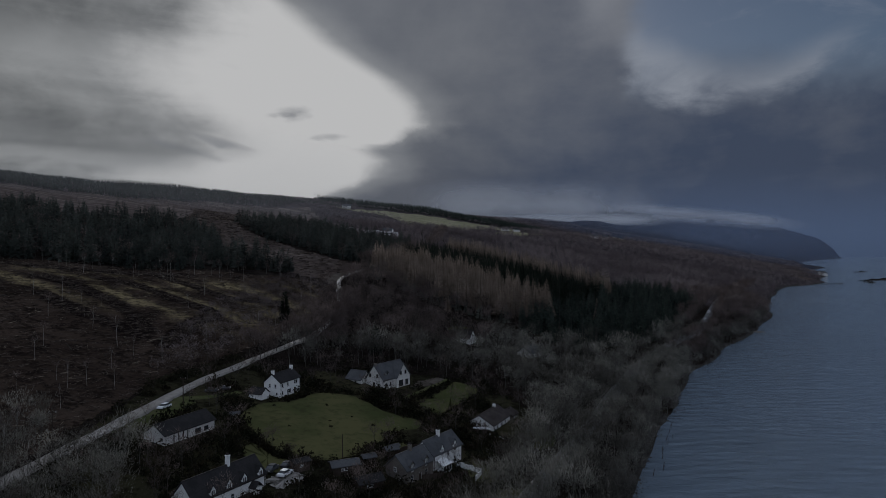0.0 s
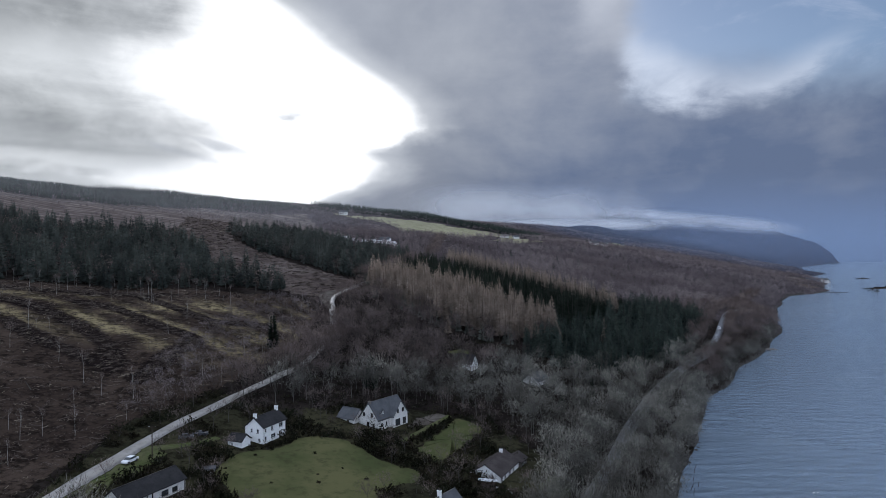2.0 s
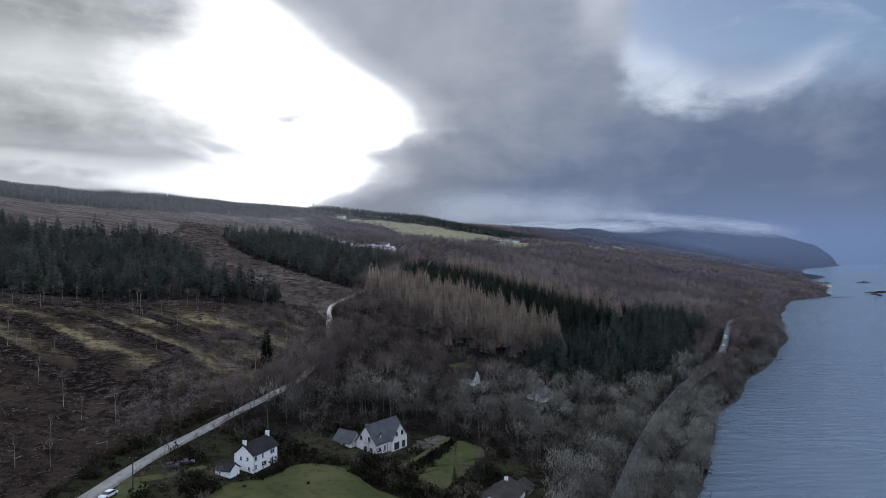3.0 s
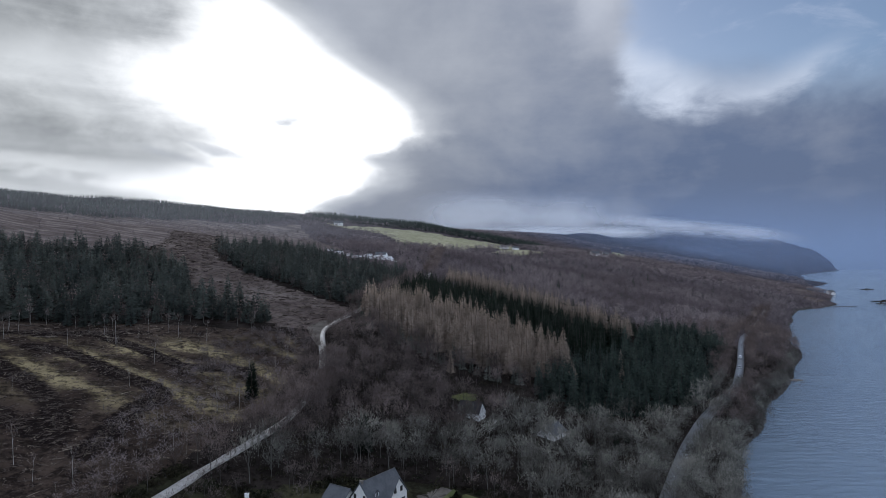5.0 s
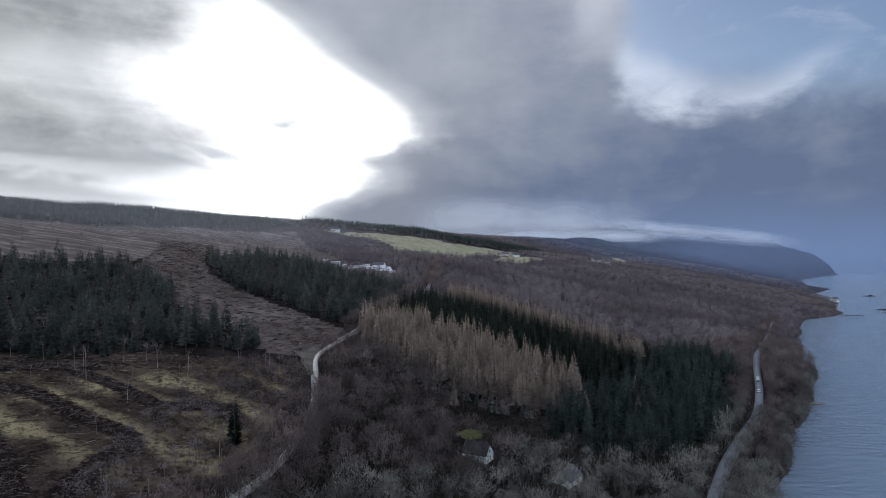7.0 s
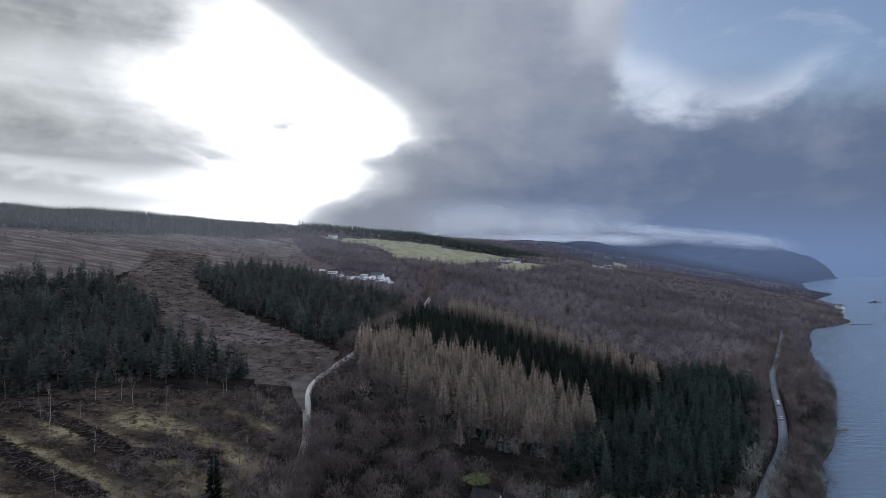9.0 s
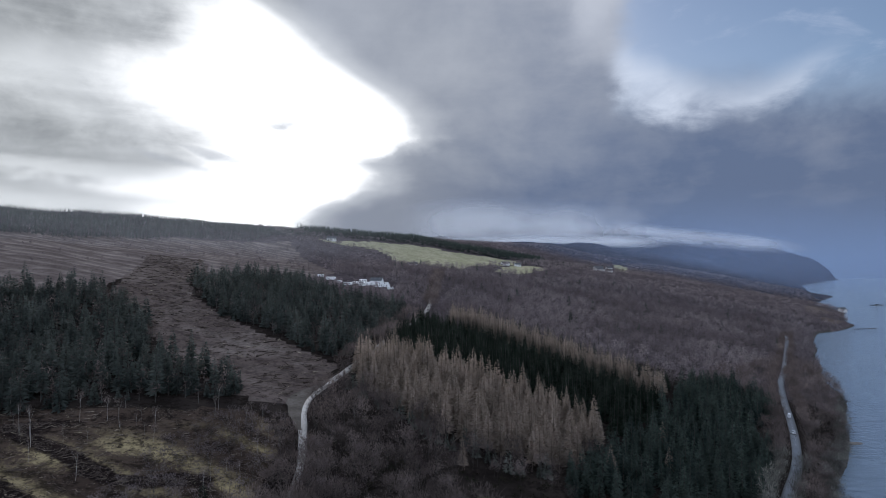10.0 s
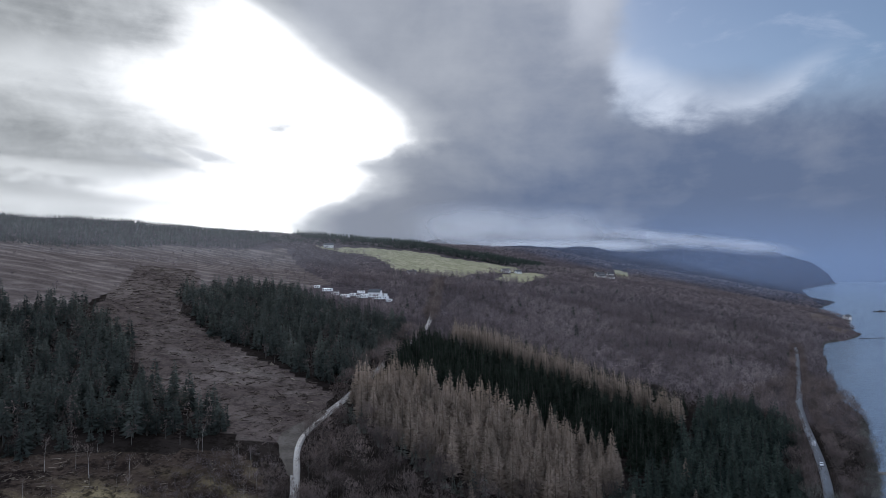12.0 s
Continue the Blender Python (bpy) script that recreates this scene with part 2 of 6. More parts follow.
LAND = land_material()
LAWN = two_scale("lawn_grass", (0.058, 0.067, 0.028), (0.105, 0.1, 0.046), (0.045, 0.047, 0.023), 0.04, 0.4, bump=0.4, size=0.1)
VERGE = two_scale("verge_grass", (0.07, 0.085, 0.032), (0.1, 0.1, 0.05), (0.055, 0.05, 0.03), 0.12, 1.2, bump=0.5, size=0.15)
SHINGLE = two_scale("shingle", (0.05, 0.046, 0.042), (0.09, 0.084, 0.078), (0.03, 0.027, 0.024), 0.2, 1.7, bump=0.8, size=0.3)
FORECOURT = two_scale("forecourt_gravel", (0.085, 0.072, 0.061), (0.13, 0.113, 0.097), (0.05, 0.042, 0.036), 0.15, 1.1, bump=0.3, size=0.05)
GRAVEL = two_scale("gravel", (0.24, 0.22, 0.2), (0.34, 0.32, 0.3), (0.15, 0.13, 0.115), 0.09, 0.8, rough=0.55, bump=0.3, size=0.05, spec=0.4)
ASPHALT = two_scale("asphalt", (0.1, 0.1, 0.102), (0.14, 0.14, 0.143), (0.07, 0.07, 0.072), 0.1, 1.4, rough=0.3, spec=0.6)
MARKING = two_scale("road_marking", (0.6, 0.6, 0.58), (0.7, 0.7, 0.68), (0.4, 0.4, 0.38), 0.5, 3)
BARK = two_scale("bark", (0.05, 0.045, 0.04), (0.09, 0.083, 0.074), (0.03, 0.026, 0.023), 0.4, 3)
BARK_GREY = two_scale("lichened_bark", (0.08, 0.076, 0.068), (0.13, 0.125, 0.112), (0.045, 0.04, 0.036), 0.3, 1.6)
BIRCH_BARK = two_scale("birch_bark", (0.27, 0.255, 0.23), (0.42, 0.4, 0.37), (0.1, 0.085, 0.08), 0.3, 1.2)
TWIG = two_scale("twigs", (0.105, 0.083, 0.077), (0.2, 0.16, 0.147), (0.055, 0.042, 0.04), 0.06, 0.25, piece=0.5)
TWIG_PURPLE = two_scale("birch_twigs", (0.125, 0.103, 0.106), (0.235, 0.198, 0.2), (0.095, 0.078, 0.082), 0.012, 0.06, piece=0.28)
TWIG_LICHEN = two_scale("lichened_twigs", (0.085, 0.08, 0.071), (0.29, 0.278, 0.246), (0.045, 0.04, 0.035), 0.06, 0.25, piece=0.7)
LARCH = two_scale("larch_twigs", (0.25, 0.2, 0.162), (0.335, 0.27, 0.22), (0.185, 0.146, 0.118), 0.06, 0.3, piece=0.3)
LARCH_BARK = two_scale("larch_bark", (0.1, 0.08, 0.066), (0.15, 0.122, 0.1), (0.07, 0.055, 0.046), 0.3, 1.5)
SILVER = two_scale("lichened_needles", (0.1, 0.11, 0.095), (0.19, 0.195, 0.17), (0.05, 0.058, 0.05), 0.2, 0.8, piece=0.35)
SPRUCE = two_scale("spruce_needles", (0.018, 0.024, 0.018), (0.036, 0.045, 0.034), (0.01, 0.013, 0.011), 0.1, 0.5, piece=0.45)
PINE = two_scale("pine_needles", (0.06, 0.069, 0.063), (0.098, 0.108, 0.095), (0.036, 0.043, 0.04), 0.05, 0.25, piece=0.33)
FIR = two_scale("fir_needles", (0.034, 0.047, 0.041), (0.066, 0.082, 0.069), (0.018, 0.025, 0.022), 0.05, 0.25, piece=0.4)
SHRUB = two_scale("shrub_leaves", (0.016, 0.019, 0.011), (0.036, 0.03, 0.02), (0.008, 0.008, 0.006), 0.15, 1.5, piece=0.7)
RENDER_WHITE = two_scale("white_render", (0.78, 0.78, 0.77), (0.83, 0.83, 0.82), (0.66, 0.65, 0.63), 0.25, 2.2, bump=0.1, size=0.02)
RENDER_GREY = two_scale("cream_render", (0.6, 0.585, 0.565), (0.67, 0.655, 0.63), (0.5, 0.485, 0.465), 0.25, 2.2, bump=0.1, size=0.02)
STONE = two_scale("rubble_stone", (0.13, 0.115, 0.105), (0.19, 0.17, 0.15), (0.08, 0.07, 0.065), 0.4, 2.6, bump=0.6, size=0.05)
SLATE = two_scale("roof_slate", (0.022, 0.021, 0.022), (0.034, 0.032, 0.033), (0.015, 0.014, 0.015), 0.3, 2.5, rough=0.8, bump=0.3, size=0.03, spec=0.15)
SLATE_PALE = two_scale("pale_slate", (0.058, 0.06, 0.066), (0.085, 0.088, 0.094), (0.04, 0.042, 0.047), 0.3, 2.5, rough=0.7, bump=0.3, size=0.03, spec=0.3)
TILE = two_scale("concrete_tile", (0.055, 0.047, 0.045), (0.078, 0.067, 0.063), (0.036, 0.03, 0.029), 0.3, 2.5, rough=0.7, bump=0.3, size=0.03)
TIMBER = two_scale("dark_timber", (0.045, 0.035, 0.03), (0.07, 0.055, 0.045), (0.03, 0.022, 0.02), 0.5, 4)
TRIM_WHITE = two_scale("white_paint", (0.78, 0.78, 0.78), (0.82, 0.82, 0.82), (0.7, 0.7, 0.7), 0.4, 4, rough=0.45, spec=0.5)
CAR_WHITE = two_scale("white_car_paint", (0.75, 0.76, 0.78), (0.8, 0.8, 0.82), (0.7, 0.7, 0.72), 0.4, 3, rough=0.45, spec=0.4)
CAR_DARK = two_scale("dark_car_paint", (0.03, 0.032, 0.04), (0.045, 0.045, 0.055), (0.025, 0.025, 0.03), 0.4, 3, rough=0.5, spec=0.35)
BRASH = brash_material()
TYRE = two_scale("tyre_rubber", (0.02, 0.02, 0.02), (0.03, 0.03, 0.03), (0.015, 0.015, 0.015), 1, 6)


def glass_material():
    mat, tree, skin = material("window_glass", 0.08, 0, 0.7)
    rnd = N(tree, tree.nodes.new("ShaderNodeObjectInfo").outputs["Random"])
    tree.links.new(mixed(tree, rnd, (0.012, 0.014, 0.018), (0.05, 0.055, 0.06)), skin.inputs["Base Color"])
    return mat


def water_material():
    mat, tree, skin = material("loch_water", 0.12, 0, 0.5)
    p = where(tree)
    stretch = tree.nodes.new("ShaderNodeMapping")
    stretch.inputs["Rotation"].default_value = (0, 0, radians(22))
    stretch.inputs["Scale"].default_value = (0.32, 1.0, 1.0)
    tree.links.new(p, stretch.inputs["Vector"])
    q = stretch.outputs[0]
    ripple = noise_of(tree, q, 0.26, 6, 0.66, 0.6)
    swell = noise_of(tree, q, 0.04, 3, 0.5)
    gust = noise_of(tree, p, 0.006, 3, 0.5)
    bumped(tree, skin, ripple * (gust * 1.0 + 0.35) + swell * 0.3, 1.0, 4.5)
    tree.links.new(mixed(tree, gust, (0.165, 0.215, 0.275), (0.215, 0.27, 0.335)), skin.inputs["Base Color"])
    skin.inputs["IOR"].default_value = 1.33
    return mat


GLASS = glass_material()
WATER = water_material()


# ---- lie of the land ----
SHORE_Y = [-900, -200, 60, 165, 181, 203, 223, 233, 240, 252, 272, 290, 322, 328, 343, 400, 437, 502, 573, 700, 885, 1060, 1110, 1190, 1300, 1480, 1620, 1760, 2191, 2500, 3400, 4200, 4650, 4850, 7000]
SHORE_X = [-420, -95, 5, 51, 58, 69, 79, 84, 92, 95, 104, 116, 126, 133, 150, 184, 212, 259, 307, 369, 480, 590, 672, 744, 800, 925, 985, 1020, 1372, 1480, 2000, 2640, 3040, 2500, 2500]
# heights over the water, by way inland, at stations along the shore
INLAND = [0, 8, 25, 45, 70, 100, 135, 200, 270, 350, 450, 550, 750, 1000, 1300, 1900, 3000]
STATIONS = [-400, 215, 300, 440, 900, 1500, 2200, 3400, 4600]
RISE = [
    [0, 2.2, 4.5, 7, 11, 15.5, 20.5, 34, 50, 66, 86, 104, 140, 178, 198, 185, 150],
    [0, 2.2, 4.5, 7, 11, 15.8, 20.5, 37, 53, 68, 88, 106, 142, 182, 222, 206, 150],
    [0, 4, 9, 10, 12.5, 16.5, 22, 38, 55, 70, 90, 106, 140, 182, 223, 206, 150],
    [0, 6, 12.5, 16, 22, 28, 34, 46, 56, 67, 86, 103, 134, 178, 219, 203, 150],
    [0, 4, 10, 14, 20, 26, 32, 44, 56, 69, 87, 101, 126, 170, 212, 197, 150],
    [0, 3, 7, 11, 15, 20, 26, 39, 52, 66, 82, 98, 124, 172, 198, 195, 160],
    [0, 3, 6, 9, 13, 17, 23, 34, 47, 62, 80, 98, 130, 180, 200, 208, 215],
    [0, 4, 10, 18, 27, 38, 50, 72, 95, 120, 145, 165, 200, 228, 240, 250, 260],
    [0, 8, 30, 55, 85, 112, 135, 165, 188, 208, 230, 250, 295, 345, 335, 390, 405]]


def shore_x(y):
    wave = 0.8 * np.sin(np.asarray(y) / 9.5) + 0.7 * np.sin(np.asarray(y) / 4.7 + 1) + np.clip((np.asarray(y) - 330) / 100, 0.2, 1) * 2.4 * np.sin(np.asarray(y) / 23 + 0.5)
    return np.interp(y, SHORE_Y, SHORE_X) + wave


def height(x, y):
    """The ground's height over the water at any places (arrays)."""
    x, y = np.asarray(x, float), np.asarray(y, float)
    inland = sum(shore_x(y + o) for o in (-12, 0, 12)) / 3 - x
    at = np.clip(np.interp(y, STATIONS, range(len(STATIONS))), 0, len(STATIONS) - 1.001)
    k = at.astype(int)
    f = at - k
    table = np.stack([np.interp(inland, INLAND, row) for row in RISE])
    pick = lambda n: np.take_along_axis(table, n[None], 0)[0]
    z = pick(k) * (1 - f) + pick(k + 1) * f
    far = np.clip((inland - 120) / 300, 0, 1)
    z = z + far * (2.2 * np.sin(x / 61 + 1.3 * np.sin(y / 83)) * np.cos(y / 97 + x / 210) + 0.7 * np.sin(x / 17 + y / 23))
    z = z + np.clip((y - 3500) / 500, 0, 1) * np.clip((inland - 300) / 500, 0, 1) * np.clip((x - 420) / 300, 0, 1) * 26 * np.sin(x / 95 + y / 300) * np.sin(x / 47 + 1)
    z = z + np.clip((y - 2300) / 900, 0, 1) * np.clip((inland - 60) / 400, 0, 1) * (7 * np.sin(x / 61 + y / 130) * np.sin(y / 77 - x / 190) + 4 * np.sin(x / 29 + y / 41 + 2 * np.sin(x / 90)))
    z = z - np.clip((y - 2500) / 1000, 0, 1) * np.clip((350 - x) / 500, 0, 1) * 95
    return np.where(inland < 0, np.maximum(inland * 0.25, -6), z)

# ---- mesh helpers ----
def raw_mesh(name, verts, faces, mats, slots=None, smooth=False):
    """A mesh from arrays: verts (n, 3), faces (m, 3 or 4) of one size."""
    verts, faces = np.asarray(verts, np.float32), np.asarray(faces, np.int32)
    data = bpy.data.meshes.new(name)
    data.vertices.add(len(verts))
    data.vertices.foreach_set("co", verts.ravel())
    data.loops.add(faces.size)
    data.loops.foreach_set("vertex_index", faces.ravel())
    data.polygons.add(len(faces))
    data.polygons.foreach_set("loop_start", np.arange(0, faces.size, faces.shape[1], dtype=np.int32))
    for m in mats:
        data.materials.append(m)
    if slots is not None:
        data.polygons.foreach_set("material_index", np.asarray(slots, np.int32))
    data.polygons.foreach_set("use_smooth", np.full(len(faces), smooth))
    data.update(calc_edges=True)
    return data


def part(name, bm, mat, parent, label=""):
    """Links a bmesh as one mesh object under a thing or a part."""
    data = bpy.data.meshes.new(name)
    bmesh.ops.recalc_face_normals(bm, faces=bm.faces)
    bm.to_mesh(data)
    bm.free()
    data.materials.append(mat)
    ob = new(name, data)
    ob.parent = parent
    return tagged(ob, label)


def inside(x, y, outline):
    """Which of the places lie in the outline, a list of corners."""
    x, y = np.asarray(x), np.asarray(y)
    result = np.zeros(x.shape, bool)
    for (ax, ay), (bx, by) in zip(outline, outline[1:] + outline[:1]):
        if ay != by:
            result ^= ((ay > y) != (by > y)) & (x < (bx - ax) * (y - ay) / (by - ay) + ax)
    return result


def ground_z(x, y):
    return float(height(np.array([x]), np.array([y]))[0])


# ---- plan of the land ----
FELLED_AREA = [(-90, 60), (-93, 150), (-90, 195), (-80, 225), (-72, 250), (-66, 290), (-66, 340), (-80, 360), (-134, 341), (-196, 300), (-320, 230), (-320, 60)]
FELLED_STRIP = [(-72, 372), (-64, 400), (-58, 432), (-91, 463), (-131, 494), (-180, 545), (-204, 605), (-215, 680), (-258, 775), (-305, 750), (-268, 650), (-246, 580), (-224, 520), (-190, 480), (-122, 395), (-92, 372)]
MOOR_AREA = [(-204, 605), (-150, 722), (-120, 820), (-260, 1150), (-420, 1350), (-900, 1300), (-1300, 500), (-520, 420), (-320, 466), (-232, 508), (-246, 580), (-268, 650), (-305, 750), (-258, 775), (-215, 680)]
PASTURE_AREA = [(-212, 1176), (-148, 1318), (-85, 1390), (-13, 1426), (35, 1412), (98, 1452), (175, 1500), (190, 1440), (130, 1270), (46, 1095), (-13, 1090), (-66, 1085), (-92, 1160), (-134, 1190), (-172, 1165)]
PASTURE_SMALL = [(92, 1100), (145, 1115), (220, 1320), (205, 1400), (150, 1300)]
FARM_FIELDS = [[(322, 1462), (372, 1470), (425, 1560), (405, 1590), (360, 1530)], [(450, 1640), (500, 1660), (640, 2190), (610, 2200)], [(640, 2120), (800, 2262), (780, 2300), (640, 2200)]]
HEADLAND_FIELD = [(655, 1125), (690, 1150), (728, 1195), (700, 1205), (668, 1170)]
HEADLAND_LAWN = [(708, 1246), (790, 1330), (850, 1400), (856, 1480), (800, 1430), (730, 1300)]
ROCKY_GLADE = [(245, 855), (290, 850), (325, 880), (300, 890), (262, 872)]
LARCH_AREA = [(-53, 430), (-46, 402), (-26, 382), (-2, 364), (18, 356), (38, 354), (56, 366), (68, 382), (74, 396), (49, 414), (7, 438), (-30, 462)]
SPRUCE_BAND = [(-30, 467), (8, 443), (50, 419), (78, 400), (94, 404), (120, 448), (114, 461), (97, 478), (70, 502), (40, 535), (4, 564), (-24, 596), (-42, 500)]
LARCH_BAND = [(4, 568), (40, 539), (70, 506), (97, 482), (114, 465), (124, 460), (130, 476), (106, 503), (78, 530), (46, 566), (6, 600)]
SPRUCE_EDGE = [(6, 602), (46, 570), (80, 532), (108, 505), (132, 478), (142, 492), (116, 514), (86, 544), (52, 582), (8, 614)]
SPRUCE_AREA = [(57, 364), (71, 382), (80, 400), (97, 405), (122, 446), (135, 476), (158, 504), (188, 517), (202, 502), (192, 474), (170, 440), (146, 384), (122, 352), (97, 330), (70, 326), (46, 330), (42, 342)]
PINE_AREA = [(-330, 215), (-196, 296), (-134, 341), (-90, 362), (-95, 376), (-122, 395), (-190, 480), (-224, 520), (-240, 500), (-300, 470), (-460, 470), (-480, 250)]
PINE_BLOCK = [(-180, 548), (-131, 497), (-91, 467), (-62, 450), (-48, 486), (-30, 590), (-30, 615), (-88, 650), (-150, 720), (-195, 690), (-203, 605)]
SITE_CLEARING = [(-140, 738), (-95, 715), (-50, 700), (-42, 790), (-90, 800), (-145, 785)]
VILLAGE = [(-88, 60), (-90, 195), (-78, 228), (-60, 222), (-30, 240), (14, 243), (30, 218), (32, 200), (22, 172), (18, 130), (0, 60)]
WINDROWS = [[(-158, 284), (-144, 286), (-125, 279), (-104, 271)], [(-178, 268), (-165, 267), (-145, 258), (-130, 249), (-112, 231)], [(-162, 246), (-144, 237), (-131, 231), (-112, 226)], [(-102, 222), (-103, 250), (-101, 268)], [(-150, 314), (-121, 303), (-105, 295), (-84, 307)], [(-205, 282), (-185, 288), (-165, 300), (-140, 322)]]
TRACK = [(-95, 60), (-87.5, 138), (-86, 157), (-83.2, 174), (-81.2, 189), (-78, 205), (-72.5, 224), (-67, 240), (-60.5, 258), (-57, 272), (-54.5, 308), (-56.5, 335), (-62, 358), (-66.5, 374), (-63.5, 392), (-58, 410), (-53, 428), (-46, 470), (-36, 530), (-22, 590), (-14, 640), (-6, 808), (-1, 936), (8, 1010)]
ROAD = [(2, 110), (23.5, 156), (33.5, 176), (46, 202), (70, 252), (92, 292), (111, 325), (138, 363), (172, 411), (199, 461), (229, 521), (258, 576), (303, 648), (330, 694), (398, 807), (446, 888), (470, 930)]


def smooth_line(points, step=4.0, rounds=3):
    """A line through the corners, cut into steps and rounded off."""
    p = np.array(points, float)
    s = np.r_[0, np.cumsum(np.hypot(*np.diff(p, axis=0).T))]
    at = np.linspace(0, s[-1], int(s[-1] / step) + 2)
    line = np.c_[np.interp(at, s, p[:, 0]), np.interp(at, s, p[:, 1])]
    for _ in range(rounds * 6):
        line[1:-1] = (line[:-2] + 2 * line[1:-1] + line[2:]) / 4
    return line


TRACK_LINE, ROAD_LINE = smooth_line(TRACK), smooth_line(ROAD)
SHORE_LINE = smooth_line([(float(shore_x(y)), y) for y in range(100, 720, 12)])
WINDROW_LINES = [smooth_line(w, 2.5, 1) for w in WINDROWS]


def off_line(x, y, line):
    """How far each place lies from a line."""
    best = np.full(np.shape(x), 1e9)
    for px, py in line:
        best = np.minimum(best, np.hypot(x - px, y - py))
    return best


# ---- ground, loch and roads ----
def build_ground():
    wide = np.radians(np.r_[np.arange(-48, 48, 0.36), np.arange(48, 312, 6)])
    rings = np.r_[5, 20, 40, 60, 80, 100 * 90 ** (np.arange(330) / 329)]
    a, r = np.meshgrid(wide, rings)
    x, y = r * np.sin(a), r * np.cos(a)
    z = height(x.ravel(), y.ravel()).reshape(x.shape)
    n, m = x.shape
    i, j = np.meshgrid(np.arange(n - 1), np.arange(m), indexing="ij")
    k = (j + 1) % m
    quads = np.stack([i * m + j, (i + 1) * m + j, (i + 1) * m + k, i * m + k], -1).reshape(-1, 4)
    px, py = x.ravel(), y.ravel()
    inland = shore_x(py) - px
    share = {"hill": np.hypot(px, py) > 2100, "shingle": inland < 2.5}
    for word, outlines in (("felled", (FELLED_AREA,)), ("cleared", (FELLED_STRIP, ROCKY_GLADE, HEADLAND_FIELD, HEADLAND_LAWN)), ("moor", (MOOR_AREA,)), ("pasture", (PASTURE_AREA, PASTURE_SMALL, *FARM_FIELDS)), ("scrub", (VILLAGE,))):
        share[word] = np.any([inside(px, py, o) for o in outlines], 0)
    share["heath"] = np.clip((py + px * 0.25 - 560) / 60, 0, 1)
    share["moor"] &= inland < 905
    share["moor"] |= inland > 1500
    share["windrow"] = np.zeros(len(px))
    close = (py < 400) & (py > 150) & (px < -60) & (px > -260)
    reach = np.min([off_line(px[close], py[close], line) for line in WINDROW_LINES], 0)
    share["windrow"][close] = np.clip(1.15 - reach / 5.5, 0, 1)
    data = raw_mesh("ground", np.c_[px, py, z.ravel()], quads, [LAND], None, True)
    for word, mask in share.items():
        data.attributes.new(word, "FLOAT", "POINT").data.foreach_set("value", mask.astype(np.float32))
    return tagged(new("ground", data), "hillside of heath, felled woodland and fields above the loch", "ground", kind="structure")


def strip(name, line, half, lift, mat, sway=0.0, every=None):
    """A band laid along a line on the ground, with its edges turned down; every: (length, gap) for dashes."""
    way = np.gradient(line, axis=0)
    way /= np.hypot(*way.T)[:, None]
    side = np.c_[way[:, 1], -way[:, 0]]
    wob = half * (1 + sway * np.sin(np.arange(len(line)) * 0.9) * np.cos(np.arange(len(line)) * 0.37))
    offs = [-1.12, -1.0, -0.4, 0.4, 1.0, 1.12]
    mid = height(line[:, 0], line[:, 1]) + lift
    cols = []
    for o in offs:
        p = line + side * (o * wob)[:, None]
        z = np.maximum(mid, height(p[:, 0], p[:, 1]) + lift * 0.6) if abs(o) <= 1 else height(p[:, 0], p[:, 1]) - 0.3
        cols.append(np.c_[p, z])
    v = np.stack(cols, 1).reshape(-1, 3)
    c = len(offs)
    faces = [(a * c + b, a * c + b + 1, (a + 1) * c + b + 1, (a + 1) * c + b) for a in range(len(line) - 1) for b in range(c - 1)]
    return new(name, raw_mesh(name, v, faces, [mat], None, True))


build_ground()
loch = new("water", raw_mesh("water", [(-3000, -3000, 0), (9000, -3000, 0), (9000, 9000, 0), (-3000, 9000, 0)], [(0, 1, 2, 3)], [WATER]))
tagged(loch, "wind-rippled grey-blue water of the loch", "water", kind="structure")
tagged(strip("road", TRACK_LINE, np.interp(TRACK_LINE[:, 1], [160, 230, 330, 360], [1.75, 1.3, 1.3, 1.7]), 0.25, GRAVEL, 0.12), "pale gravelled single-track lane climbing past the houses", "road", kind="structure")
tagged(strip("road", ROAD_LINE, 2.1, 0.35, ASPHALT, 0.02), "grey asphalt main road along the loch shore", "road", kind="structure")


# ---- trees ----
rng = np.random.default_rng(7)


def tube(a, b, ra, rb, sides=4):
    """A tapered stick from a to b: vertices and triangles."""
    a, b = np.asarray(a, float), np.asarray(b, float)
    w = (b - a) / max(np.linalg.norm(b - a), 1e-6)
    u = np.cross(w, (0.3, 0.9, 0.2))
    u /= np.linalg.norm(u)
    v = np.cross(w, u)
    t = np.arange(sides) * 2 * np.pi / sides
    ring = np.cos(t)[:, None] * u + np.sin(t)[:, None] * v
    verts = np.r_[a + ring * ra, b + ring * rb]
    k = np.arange(sides)
    n = (k + 1) % sides
    return verts, np.r_[np.c_[k, n, n + sides], np.c_[k, n + sides, k + sides]]


def join(pieces):
    verts, faces, base = [], [], 0
    for v, f in pieces:
        verts.append(v)
        faces.append(f + base)
        base += len(v)
    return np.concatenate(verts), np.concatenate(faces)


def slivers(start, end, width):
    """Thin leaf-shaped triangles from start to end."""
    w = end - start
    s = np.cross(w, rng.normal(size=w.shape))
    s /= np.maximum(np.linalg.norm(s, axis=1), 1e-6)[:, None]
    s *= width[:, None] / 2
    low = start + w * 0.25
    v = np.stack([low - s, low + s, end], 1).reshape(-1, 3)
    return v, np.arange(len(v)).reshape(-1, 3)


